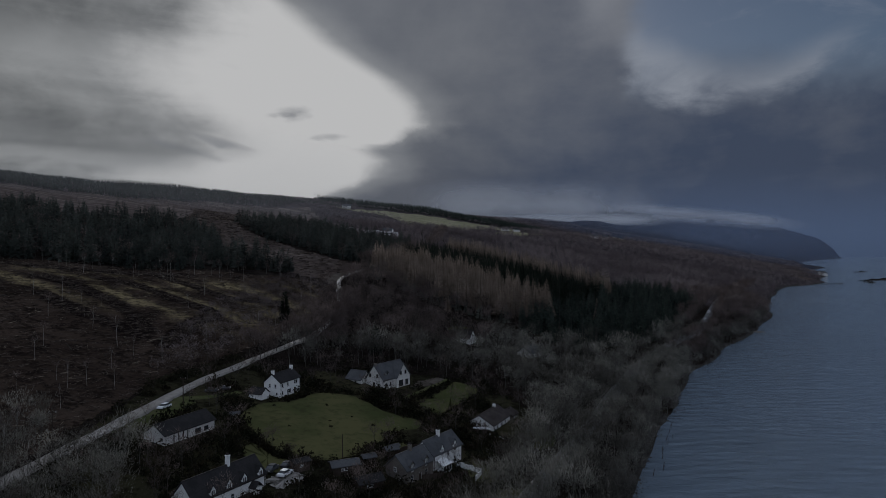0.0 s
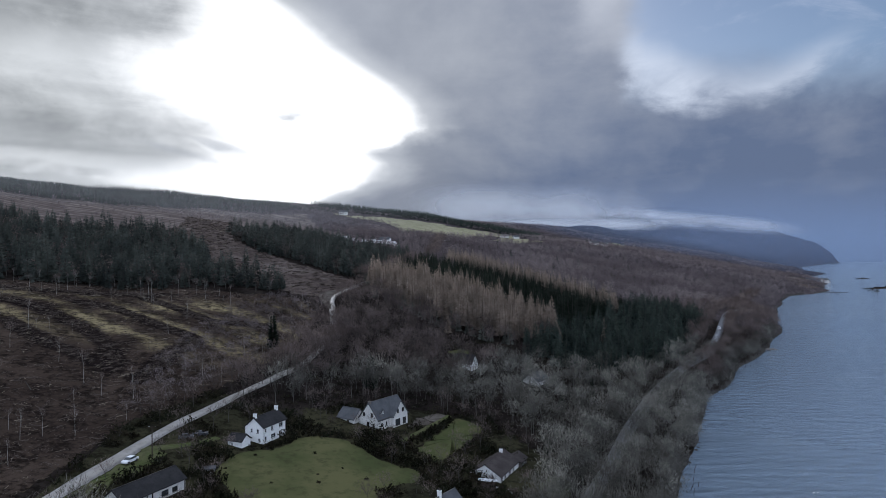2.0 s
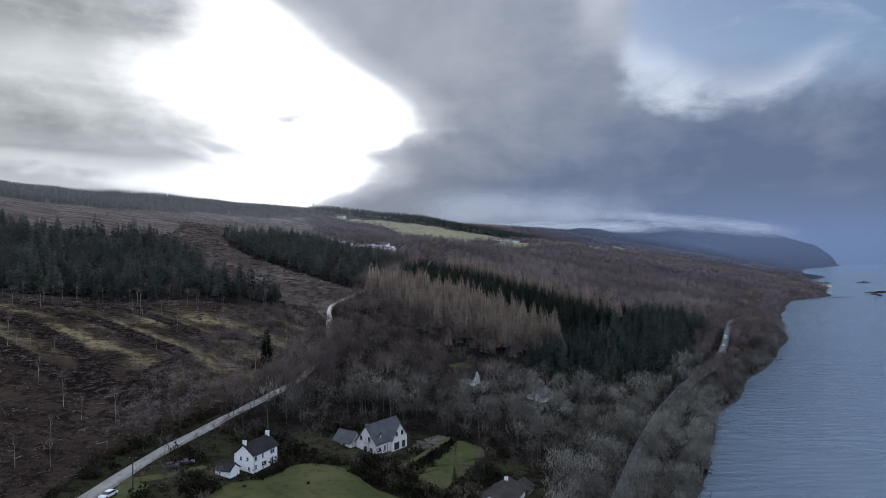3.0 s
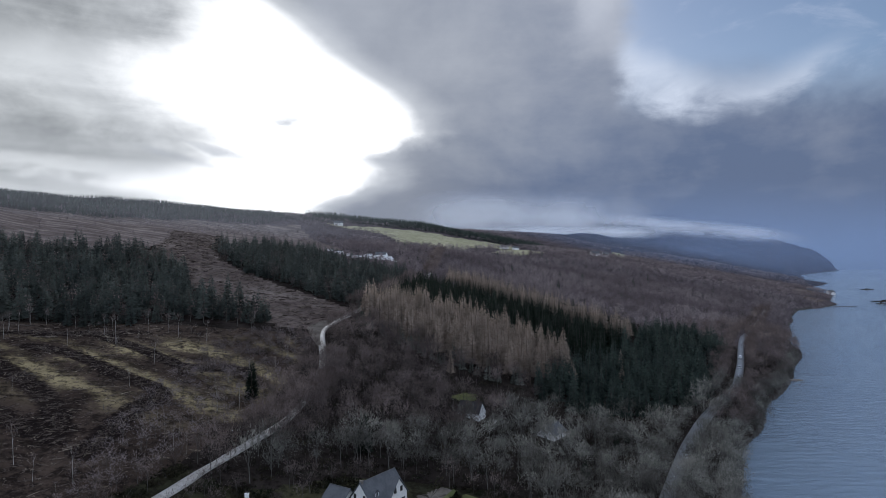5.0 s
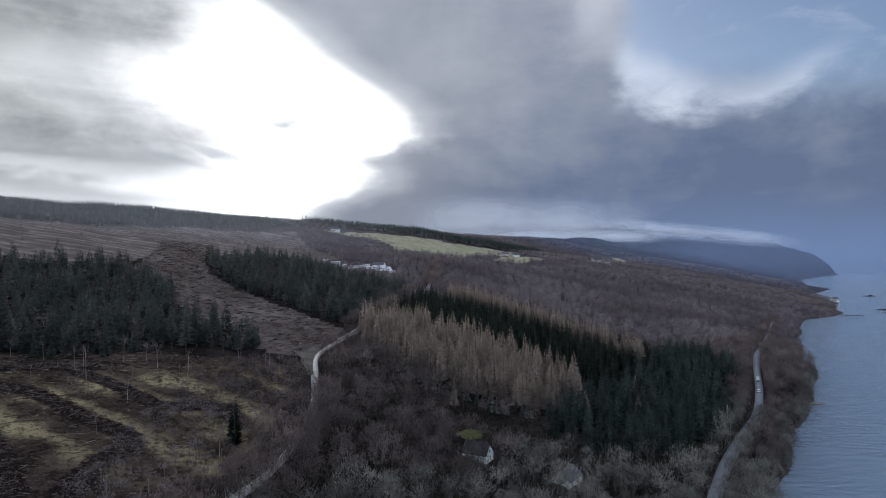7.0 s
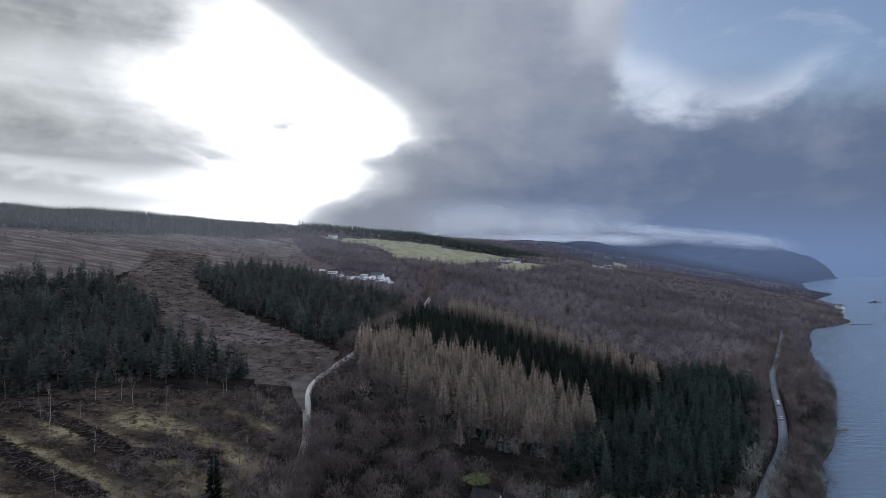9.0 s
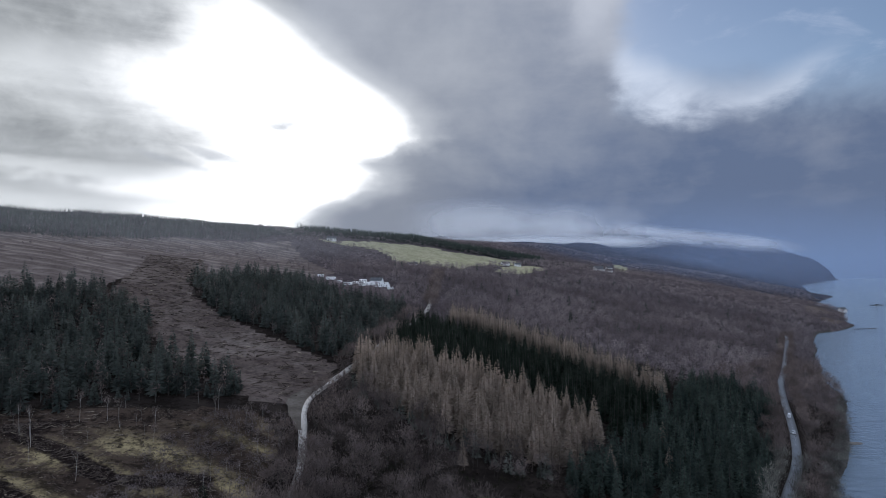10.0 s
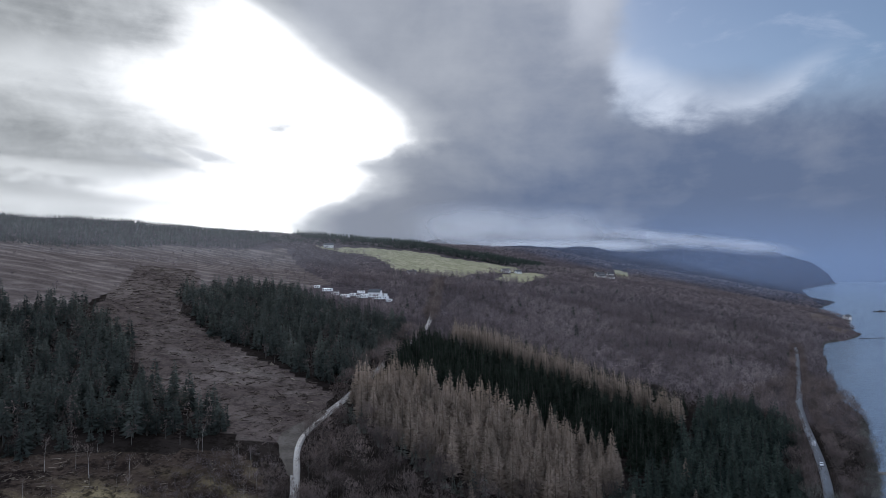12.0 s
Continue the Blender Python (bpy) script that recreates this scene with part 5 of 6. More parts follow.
def build_garden_growth():
    bushes = [shrub(t, w, 66) for t, w in ((1.6, 1.5), (2.2, 1.9), (1.2, 1.4), (2.8, 2.0))]
    x, y = scatter(VILLAGE, 2.5, free_spot)
    ok = np.sin(x / 5.1 + np.sin(y / 7)) + np.cos(y / 4.3 + x / 9) > -0.75
    wood("shrub", bushes, x[ok], y[ok], BARK, SHRUB, "dark tangled garden shrub", "shrub", "garden shrubs", 200, 0.6, 1.25)
    small = [broadleaf(t, w, 6, 300, 0.08) for t, w in ((6.5, 2.6), (8, 3.0), (5.5, 2.4))]
    x, y = scatter(VILLAGE, 7.5, lambda a, b: free_spot(a, b, 1.5))
    wood("garden_tree", small, x, y, BARK, TWIG, "small leafless garden tree among shrubs", "tree", "garden trees", 150, 0.7, 1.3)
    # dark undergrowth below the bare trees
    low = [shrub(t, w, 40) for t, w in ((1.4, 1.9), (2.0, 2.3), (1.0, 1.6))]
    floor = [(-70, 232), (-50, 246), (-54, 262), (-50, 345), (30, 350), (110, 345), (150, 360), (110, 250), (60, 140), (30, 90), (22, 130), (26, 172), (36, 200), (32, 222), (14, 246), (-28, 243), (-62, 226)]
    x, y = scatter(floor, 4.6, free_spot, 0.7)
    wood("undergrowth", low, x, y, BARK, SHRUB, "dark bramble and evergreen undergrowth below bare trees", "shrub", "undergrowth", 0, 0.5, 1.1)
    # tall columnar evergreens
    tall = [tufted(15, 3.3, 640, 0.02, 0.3, 0.2, 0.42), tufted(13, 3.0, 560, 0.02, 0.3, 0.2, 0.42)]
    for spots, low, high, words in ((((-73, 280),), 0.9, 0.96, "dark columnar evergreen beside the lane"), (((-29, 258.4),), 0.9, 0.94, "dark columnar evergreen above bare trees"), (((33, 219), (37, 213), (72, 300), (46, 262), (30, 205), (64, 286)), 0.45, 0.62, "dark rounded evergreen among bare trees")):
        spots = np.array(spots, float)
        wood("evergreen_tree", tall, spots[:, 0], spots[:, 1], BARK, SPRUCE, words, "tree", "evergreens", 20, low, high)


build_garden_growth()


def build_borders():
    """Clipped bushes set singly on the grass, and planted rows along the terrace lawn."""
    round_bush = [shrub(1.0, 0.9, 90), shrub(0.8, 1.0, 80), shrub(1.4, 1.3, 110)]
    spots = np.array([(-37.5, 193), (-28.5, 186), (-21.5, 181.5), (-52.5, 187), (-33, 176), (-44, 172)])
    wood("lawn_bush", round_bush, spots[:, 0], spots[:, 1], BARK, SHRUB, "small dark bush set in the lawn", "bush", "lawn bushes", 10, 0.4, 0.8)
    upright = [shrub(1.3, 0.5, 60), shrub(1.7, 0.55, 70), shrub(1.0, 0.45, 50)]
    rows = []
    for (ax, ay), (bx, by), n in (((-1, 200), (14.5, 231), 17), ((-12.2, 210.5), (1.2, 236), 15), ((-10.6, 209.5), (2.4, 236), 12)):
        f = np.linspace(0, 1, n)[:, None]
        rows.append(np.array([(ax, ay)]) * (1 - f) + np.array([(bx, by)]) * f)
    spots = np.concatenate(rows) + rng.normal(size=(44, 2)) * 0.25
    wood("border_shrub", upright, spots[:, 0], spots[:, 1], BARK, SHRUB, "clipped shrub in a planted garden border", "shrub", "border shrubs", 60, 0.6, 1.2)


build_borders()


def hedge(points, tall, wide, label):
    """A rough garden hedge: a loose row of stems under a long bank of small leaves."""
    ob = new("hedge")
    tagged(ob, label, "hedge", "garden hedges")
    line = smooth_line(points, 1.1, 1)
    z = height(line[:, 0], line[:, 1])
    stems = join([tube((px, py, pz - 0.2), (px, py, pz + tall * 0.7), 0.05, 0.02, 3) for (px, py), pz in zip(line, z)])
    new("stems", raw_mesh("stems", *stems, [BARK])).parent = ob
    n = len(line) * 46
    k = rng.integers(0, len(line), n)
    d = rng.normal(size=(n, 3))
    d /= np.linalg.norm(d, axis=1)[:, None]
    swell = 1 + 0.25 * np.sin(k * 0.9) * np.cos(k * 0.37)
    c = np.c_[line[k], z[k] + tall * 0.5] + d * (wide, wide, tall * 0.55) * (swell * rng.uniform(0.75, 1.0, n))[:, None] + rng.normal(size=(n, 3)) * 0.12
    step = rng.normal(size=(n, 3)) * 0.2
    new("foliage", raw_mesh("foliage", *slivers(c - step, c + step, 0.18 + 0.2 * rng.random(n)), [SHRUB])).parent = ob


hedge([(-66, 181), (-61.5, 176), (-59.5, 169), (-52, 160.5), (-46, 155), (-43.5, 152.5)], 1.5, 0.8, "dark clipped hedge beside the garden lawn")
hedge([(-43, 152.4), (-36, 151.4), (-30, 151)], 1.3, 0.8, "dark hedge between lawn and cottage garden")
hedge([(-51, 192.6), (-47, 197), (-44.6, 203)], 1.4, 0.9, "dark shrubs clipped along the white house")
hedge([(-27, 204.5), (-22, 199), (-16.5, 195), (-11, 196)], 1.8, 1.3, "dark rhododendron bank above the lawn")
hedge([(-24, 216), (-18, 211), (-12, 207), (-9, 203), (-3, 198.5)], 1.6, 1.2, "dark shrub bank below the pale house")
hedge([(-72, 160), (-66, 168), (-62, 174)], 1.6, 1.2, "dark hedge behind the long hall")


# ---- felled hillside: standing birches, brash and logs ----
def build_felling():
    stems = [broadleaf(t, w, 4, 110, 0.07, True) for t, w in ((6.5, 1.7), (8.5, 1.9), (5.5, 1.5), (10, 2.0), (4.5, 1.4))]
    x, y = scatter(FELLED_AREA, 6.0, clear_of_lanes)
    edge = off_line(x, y, smooth_line([(-330, 230), (-196, 297), (-134, 341), (-88, 362)], 8))
    lane = off_line(x, y, TRACK_LINE)
    luck = rng.random(len(x))
    clumped = np.sin(x / 7.3 + np.sin(y / 9)) + np.cos(y / 6.1 + x / 11) > -0.2
    keep = ((edge < 30) & clumped & (luck < 0.62)) | ((lane < 30) & clumped & (luck < 0.5)) | (luck < 0.05)
    wood("birch_tree", stems, x[keep], y[keep], BIRCH_BARK, TWIG, "slender pale-stemmed birch still standing on felled ground", "tree", "standing birches", 260, 0.6, 1.35)
    scrub = [broadleaf(t, w, 5, 150, 0.09) for t, w in ((4.5, 2.0), (6, 2.4), (3.5, 1.8))]
    belt = [(-95, 190), (-74, 232), (-66, 255), (-60, 280), (-60, 350), (-78, 366), (-100, 330), (-104, 270), (-100, 230)]
    x, y = scatter(belt, 4.2, clear_of_lanes)
    wood("birch_scrub", scrub, x, y, BARK, TWIG_PURPLE, "leafless purple-brown birch scrub along the lane", "tree", "lane scrub", 120, 0.7, 1.4)
    # logs and brash
    for area, name, every, label in ((FELLED_AREA, "brash", 2.9, "felled branches and stumps strewn over cut ground"), (FELLED_STRIP, "brash", 4.6, "felled branches strewn over the upper clearing")):
        x, y = scatter(area, every, clear_of_lanes, 0.8)
        kinds = []
        for _ in range(14):
            bits = []
            for _ in range(3):
                a = rng.normal(size=3) * (0.9, 0.9, 0.05) + (0, 0, 0.12)
                t = rng.random() * 6.28
                bits.append(tube(a, a + np.array((math.cos(t), math.sin(t), 0.12 * rng.normal())) * rng.uniform(0.8, 3.2), 0.1 if area is FELLED_AREA else 0.2, 0.05, 3))
            c = rng.normal(size=(16, 3)) * (0.8, 0.8, 0.1)
            c[:, 2] = np.abs(c[:, 2])
            bits.append(slivers(c, c + rng.normal(size=(16, 3)) * (0.4, 0.4, 0.15) + (0, 0, 0.25), np.full(16, 0.2)))
            kinds.append(join(bits))
        if area is FELLED_AREA:
            heaps = np.concatenate([np.repeat(w, 5, 0) for w in WINDROW_LINES])
            heaps = heaps + rng.normal(size=heaps.shape) * 1.8
            x, y = np.r_[x, heaps[:, 0]], np.r_[y, heaps[:, 1]]
        v, f = lay(kinds, x, y, 0.5, 1.3 if area is FELLED_AREA else 1.9)
        tagged(new(name, raw_mesh(name, v, f, [BRASH])), label, "brash", kind="stuff")
    # single long logs
    for n in range(26):
        x, y = rng.uniform(-210, -75), rng.uniform(150, 335)
        if not inside(np.array([x]), np.array([y]), FELLED_AREA)[0] or not in_view(np.array([x]), np.array([y]))[0]:
            continue
        t, l = rng.random() * 6.28, rng.uniform(3, 7)
        v, f = tube((0, 0, 0.15), (math.cos(t) * l, math.sin(t) * l, 0.15 + ground_z(x + math.cos(t) * l, y + math.sin(t) * l) - ground_z(x, y)), 0.13, 0.07, 6)
        log = new("log", raw_mesh("log", v, f, [BARK]))
        log.location = (x, y, ground_z(x, y))
        tagged(log, "pale felled log lying on cut ground", "log", "felled logs")


build_felling()


# ---- sheds, walls, poles ----
def shed(spot, turn, length, width, eaves, rise, wall, roof_mat, label):
    house("shed", label, spot, (math.cos(radians(turn)), math.sin(radians(turn))), length, width, eaves, rise, wall, roof_mat, front=[(length * 0.3, 0.9, length * 0.25, 0.7)] if eaves > 1.9 else (), category="shed", group="garden sheds")


shed((-26.9, 145.2), 22, 6.6, 4.6, 2.0, 0.7, TIMBER, SLATE_PALE, "dark timber shed with grey felt roof")
shed((-20.6, 153.6), 28, 3.2, 2.4, 1.8, 0.5, TIMBER, SLATE_PALE, "small timber shed with pale felt roof")
shed((-15.4, 160.6), 30, 3.2, 2.4, 1.8, 0.6, TIMBER, SLATE_PALE, "small garden shed beside the stone house")
shed((-14.2, 164.2), 30, 1.8, 1.5, 1.5, 0.4, TIMBER, SLATE_PALE, "tiny garden shed with pale roof")
shed((-35.6, 144.4), 40, 3.8, 3.0, 2.0, 0.4, TIMBER, SLATE, "dark timber garage at the edge of the yard")
shed((-60.6, 172.6), 20, 2.2, 1.7, 1.2, 0.3, RENDER_GREY, SLATE_PALE, "low garden shed with pale grey roof")
shed((-19.6, 138.4), 30, 6.0, 4.4, 2.0, 1.0, TIMBER, SLATE, "dark timber workshop below the stone house")


def boundary_wall(points, tall, thick, mat, label):
    """A garden wall along corners, stepping down the slope."""
    ob = new("garden_wall")
    tagged(ob, label, "wall")
    line = smooth_line(points, 2.5, 0)
    for (ax, ay), (bx, by) in zip(line, line[1:]):
        bm = bmesh.new()
        l = math.hypot(bx - ax, by - ay)
        box(bm, (0, -thick / 2, -0.5), (l, thick / 2, tall))
        box(bm, (0, -thick / 2 - 0.05, tall), (l, thick / 2 + 0.05, tall + 0.09))
        bm.transform(Matrix.Translation((ax, ay, ground_z((ax + bx) / 2, (ay + by) / 2))) @ pose(0, 0, 0, 0, 0, math.degrees(math.atan2(by - ay, bx - ax))))
        part("wall_panel", bm, mat, ob)


boundary_wall([(2.6, 161.6), (9.2, 158.4), (7.4, 153.6)], 1.3, 0.25, RENDER_WHITE, "low white rendered garden wall")
boundary_wall([(-6, 150.5), (-0.5, 153.4)], 1.2, 0.12, TIMBER, "dark timber garden fence")
boundary_wall([(-1, 152.6), (5.5, 156.2)], 1.2, 0.12, TIMBER, "dark timber fence round the porch yard")
boundary_wall([(-15, 158), (-12, 166), (-5, 172)], 1.2, 0.12, TIMBER, "weathered timber boundary fence behind the houses")


def pole(x, y, tall, arm=True):
    ob = new("utility_pole")
    ob.location = (x, y, ground_z(x, y))
    tagged(ob, "dark wooden utility pole beside the lane", "pole", "utility poles")
    v, f = tube((0, 0, -0.5), (0, 0, tall), 0.15, 0.11, 8)
    new("post", raw_mesh("post", v, f, [TIMBER])).parent = ob
    if arm:
        bm = bmesh.new()
        box(bm, (-0.9, -0.07, tall - 0.4), (0.9, 0.07, tall - 0.26))
        part("crossarm", bm, TIMBER, ob)
        for k in (-0.8, 0, 0.8):
            bm = bmesh.new()
            bmesh.ops.create_cone(bm, segments=8, cap_ends=True, radius1=0.07, radius2=0.04, depth=0.2)
            bmesh.ops.translate(bm, verts=bm.verts, vec=(k, 0, tall - 0.16))
            part("insulator", bm, TRIM_WHITE, ob)


for spot in ((-76.5, 178.4, 8.2), (-92.0, 143.0, 7.5), (-26.5, 156.5, 6.0, False), (-66.0, 240.0, 7.5)):
    pole(*spot)


# ---- vehicles ----
def car(x, y, way, paint, label, long=4.3, tall=1.45, van=False, group="parked cars", lift=0.28):
    """A car: body, glasshouse, roof, lamps and four wheels. way: degrees of its heading."""
    ob = new("van" if van else "car")
    ob.matrix_basis = pose(x, y, ground_z(x, y) + lift, 0, 0, way)
    tagged(ob, label, "van" if van else "car", group)
    w = 0.88 if not van else 0.95
    side = [(0, 0.35), (0.02, 0.7), (0.1, 0.82), (1.1, 0.95), (long - 0.5, 0.98), (long - 0.05, 0.9), (long, 0.4), (long - 0.2, 0.28), (0.2, 0.26)]
    bm = bmesh.new()
    near = [bm.verts.new((px, -w, pz)) for px, pz in side]
    far = [bm.verts.new((px, w, pz)) for px, pz in side]
    bm.faces.new(near)
    bm.faces.new(far[::-1])
    for k in range(len(side)):
        n = (k + 1) % len(side)
        bm.faces.new((near[k], far[k], far[n], near[n]))
    bmesh.ops.bevel(bm, geom=bm.edges[:], offset=0.07, segments=2, affect="EDGES")
    part("body", bm, paint, ob)
    back = long - (0.1 if van else 0.5)
    cabin = [(0.95, 0.93), (1.75 if not van else 1.3, tall - 0.06), (back - (0.7 if not van else 0.05), tall - 0.06), (back, 0.95)]
    bm = bmesh.new()
    near = [bm.verts.new((px, -w * (0.95 if k in (0, 3) else 0.78), pz)) for k, (px, pz) in enumerate(cabin)]
    far = [bm.verts.new((v.co.x, -v.co.y, v.co.z)) for v in near]
    bm.faces.new(near)
    bm.faces.new(far[::-1])
    for k in range(4):
        n = (k + 1) % 4
        bm.faces.new((near[k], far[k], far[n], near[n]))
    part("windows", bm, GLASS if not van else paint, ob)
    bm = bmesh.new()
    slab(bm, [(cabin[1][0] - 0.1, -w * 0.8, tall), (cabin[2][0] + 0.1, -w * 0.8, tall), (cabin[2][0] + 0.1, w * 0.8, tall), (cabin[1][0] - 0.1, w * 0.8, tall)], 0.09)
    bmesh.ops.bevel(bm, geom=bm.edges[:], offset=0.03, segments=1, affect="EDGES")
    part("roof", bm, paint, ob)
    if van:
        bm = bmesh.new()
        slab(bm, [(0.98, -w * 0.85, 1.0), (1.28, -w * 0.74, tall - 0.2), (1.28, w * 0.74, tall - 0.2), (0.98, w * 0.85, 1.0)], 0.05)
        part("windscreen", bm, GLASS, ob)
    for px in (0.8, long - 0.85):
        for py in (-w + 0.05, w - 0.05):
            bm = bmesh.new()
            bmesh.ops.create_cone(bm, segments=14, cap_ends=True, radius1=0.32, radius2=0.32, depth=0.2)
            bm.transform(Matrix.Translation((px, py, 0.32)) @ pose(0, 0, 0, 90, 0, 0))
            tyre = part("wheel", bm, TYRE, ob)
            bm = bmesh.new()
            bmesh.ops.create_cone(bm, segments=10, cap_ends=True, radius1=0.2, radius2=0.2, depth=0.22)
            bm.transform(Matrix.Translation((px, py, 0.32)) @ pose(0, 0, 0, 90, 0, 0))
            part("rim", bm, SLATE_PALE, tyre)
    for py in (-0.6, 0.6):
        bm = bmesh.new()
        box(bm, (-0.03, py - 0.17, 0.6), (0.06, py + 0.17, 0.74))
        part("headlight", bm, TRIM_WHITE, ob)


car(-80.4, 171.6, 255 + 180, CAR_WHITE, "silver-white car parked on the lane verge")
car(-36.6, 143.6, 250, CAR_WHITE, "white car parked on the gravel yard", 4.2)
car(-41.4, 141.0, 75, SLATE_PALE, "pale grey car parked beside the white cottage", 4.2)
car(-37.2, 148.2, 250, CAR_DARK, "dark car parked at the garage", 4.2)
car(-71.6, 193.0, 200, SLATE_PALE, "grey car parked on the driveway", 4.1)
car(-69.0, 196.6, 200, CAR_DARK, "dark car parked on the driveway", 4.3)
car(210, 483, 240, CAR_WHITE, "white van on the shore road", 5.4, 2.3, True, "road traffic", 0.4)
car(193, 450, 240, CAR_WHITE, "white car on the shore road", 4.4, 1.5, False, "road traffic", 0.4)


car(90.4, 285.0, 62, CAR_WHITE, "white car standing at the roadside among trees", 4.3, 1.5, False, "road traffic", 0.4)


def caravan(x, y, way, long, wide, tall, label, name="caravan", group="site caravans"):
    """A pale static caravan on short legs, with windows and a shallow roof."""
    ob = new(name)
    ob.matrix_basis = pose(x, y, ground_z(x, y), 0, 0, way)
    tagged(ob, label, name, group)
    bm = bmesh.new()
    box(bm, (0, 0, 0.4), (long, wide, tall))
    bmesh.ops.bevel(bm, geom=bm.edges[:], offset=0.12, segments=2, affect="EDGES")
    part("body", bm, TRIM_WHITE, ob)
    bm = bmesh.new()
    slab(bm, [(-0.1, -0.1, tall + 0.1), (long + 0.1, -0.1, tall + 0.1), (long + 0.1, wide + 0.1, tall + 0.16), (-0.1, wide + 0.1, tall + 0.16)], 0.12)
    part("roof", bm, TRIM_WHITE, ob)
    for k in range(max(2, int(long / 2.5))):
        bm = bmesh.new()
        px = 0.6 + k * 2.4
        box(bm, (px, -0.04, tall * 0.5), (px + 1.2, 0.02, tall * 0.8))
        part("pane", bm, GLASS, ob)
    for px in (0.5, long - 0.7):
        for py in (0.3, wide - 0.4):
            bm = bmesh.new()
            box(bm, (px, py, -0.6), (px + 0.2, py + 0.15, 0.42))
            part("leg", bm, TIMBER, ob)


def boat(x, y, way, long, label):
    """A small white boat upside down on two timber bearers."""
    ob = new("boat")
    ob.matrix_basis = pose(x, y, ground_z(x, y), 0, 0, way)
    tagged(ob, label, "boat")
    rows, across = 9, 7
    v = []
    for k in range(rows):
        f = k / (rows - 1)
        beam = 0.85 * math.sin(math.pi * (0.12 + 0.82 * f)) ** 0.6
        for m in range(across):
            a = math.pi * m / (across - 1)
            v.append((f * long, -math.cos(a) * beam, 0.35 + math.sin(a) * 0.6 * (0.6 + 0.4 * math.sin(math.pi * f))))
    faces = [(a * across + b, a * across + b + 1, (a + 1) * across + b + 1, (a + 1) * across + b) for a in range(rows - 1) for b in range(across - 1)]
    new("hull", raw_mesh("hull", v, faces, [CAR_WHITE], None, True)).parent = ob
    bm = bmesh.new()
    box(bm, (0.1, -0.03, 0.9), (long - 0.1, 0.03, 1.02))
    part("keel", bm, TIMBER, ob)
    for px in (1.2, long - 1.3):
        bm = bmesh.new()
        box(bm, (px, -1.0, -0.3), (px + 0.15, 1.0, 0.36))
        part("bearer", bm, TIMBER, ob)


boat(8.6, 190.8, -14, 5.4, "white boat turned over on bearers beside the bungalow")


def garden_pot(x, y, size, label):
    """A pale tub with a rim and dark soil."""
    ob = new("plant_tub")
    ob.matrix_basis = pose(x, y, ground_z(x, y))
    tagged(ob, label, "plant tub", "bungalow tubs")
    bm = bmesh.new()
    bmesh.ops.create_cone(bm, segments=12, cap_ends=True, radius1=size * 0.75, radius2=size, depth=size * 1.6)
    bmesh.ops.translate(bm, verts=bm.verts, vec=(0, 0, size * 0.75))
    part("tub", bm, TRIM_WHITE, ob)
    bm = bmesh.new()
    bmesh.ops.create_cone(bm, segments=12, cap_ends=True, radius1=size * 0.85, radius2=size * 0.8, depth=0.06)
    bmesh.ops.translate(bm, verts=bm.verts, vec=(0, 0, size * 1.58))
    part("soil", bm, TIMBER, ob)


for px, py, size in ((13.6, 187.9, 0.32), (14.8, 187.2, 0.26), (15.6, 186.4, 0.34), (16.6, 187.6, 0.24), (17.4, 186.0, 0.3)):
    garden_pot(px, py, size, "pale plant tub on the ground beside the bungalow")
for x, y, way, long, tall in ((-132, 768, 24, 6, 2.8), (-121, 752, -14, 10, 3.2), (-108, 738, 38, 7, 2.9), (-99, 726, 8, 9, 3.2), (-92, 742, -32, 6, 2.7), (-84, 733, 15, 11, 3.4), (-79, 752, 62, 8, 3.0), (-70, 741, -6, 11, 3.6), (-61, 757, 18, 7, 3.0), (-66, 772, -28, 9, 3.2), (-88, 770, 8, 8, 3.0), (-54, 742, 44, 6, 2.8)):
    caravan(x, y, way, long, 3.4, tall, "white static caravan in a hillside clearing")
house("house", "white house with pale roof in the caravan clearing", (-76, 762), (0.96, -0.28), 13, 7, 4.5, 3, RENDER_WHITE, SLATE_PALE, front=[(1.5, 1, 1.4, 1.4), (6, 1, 1.4, 1.4), (10, 1, 1.4, 1.4)], group="site houses")

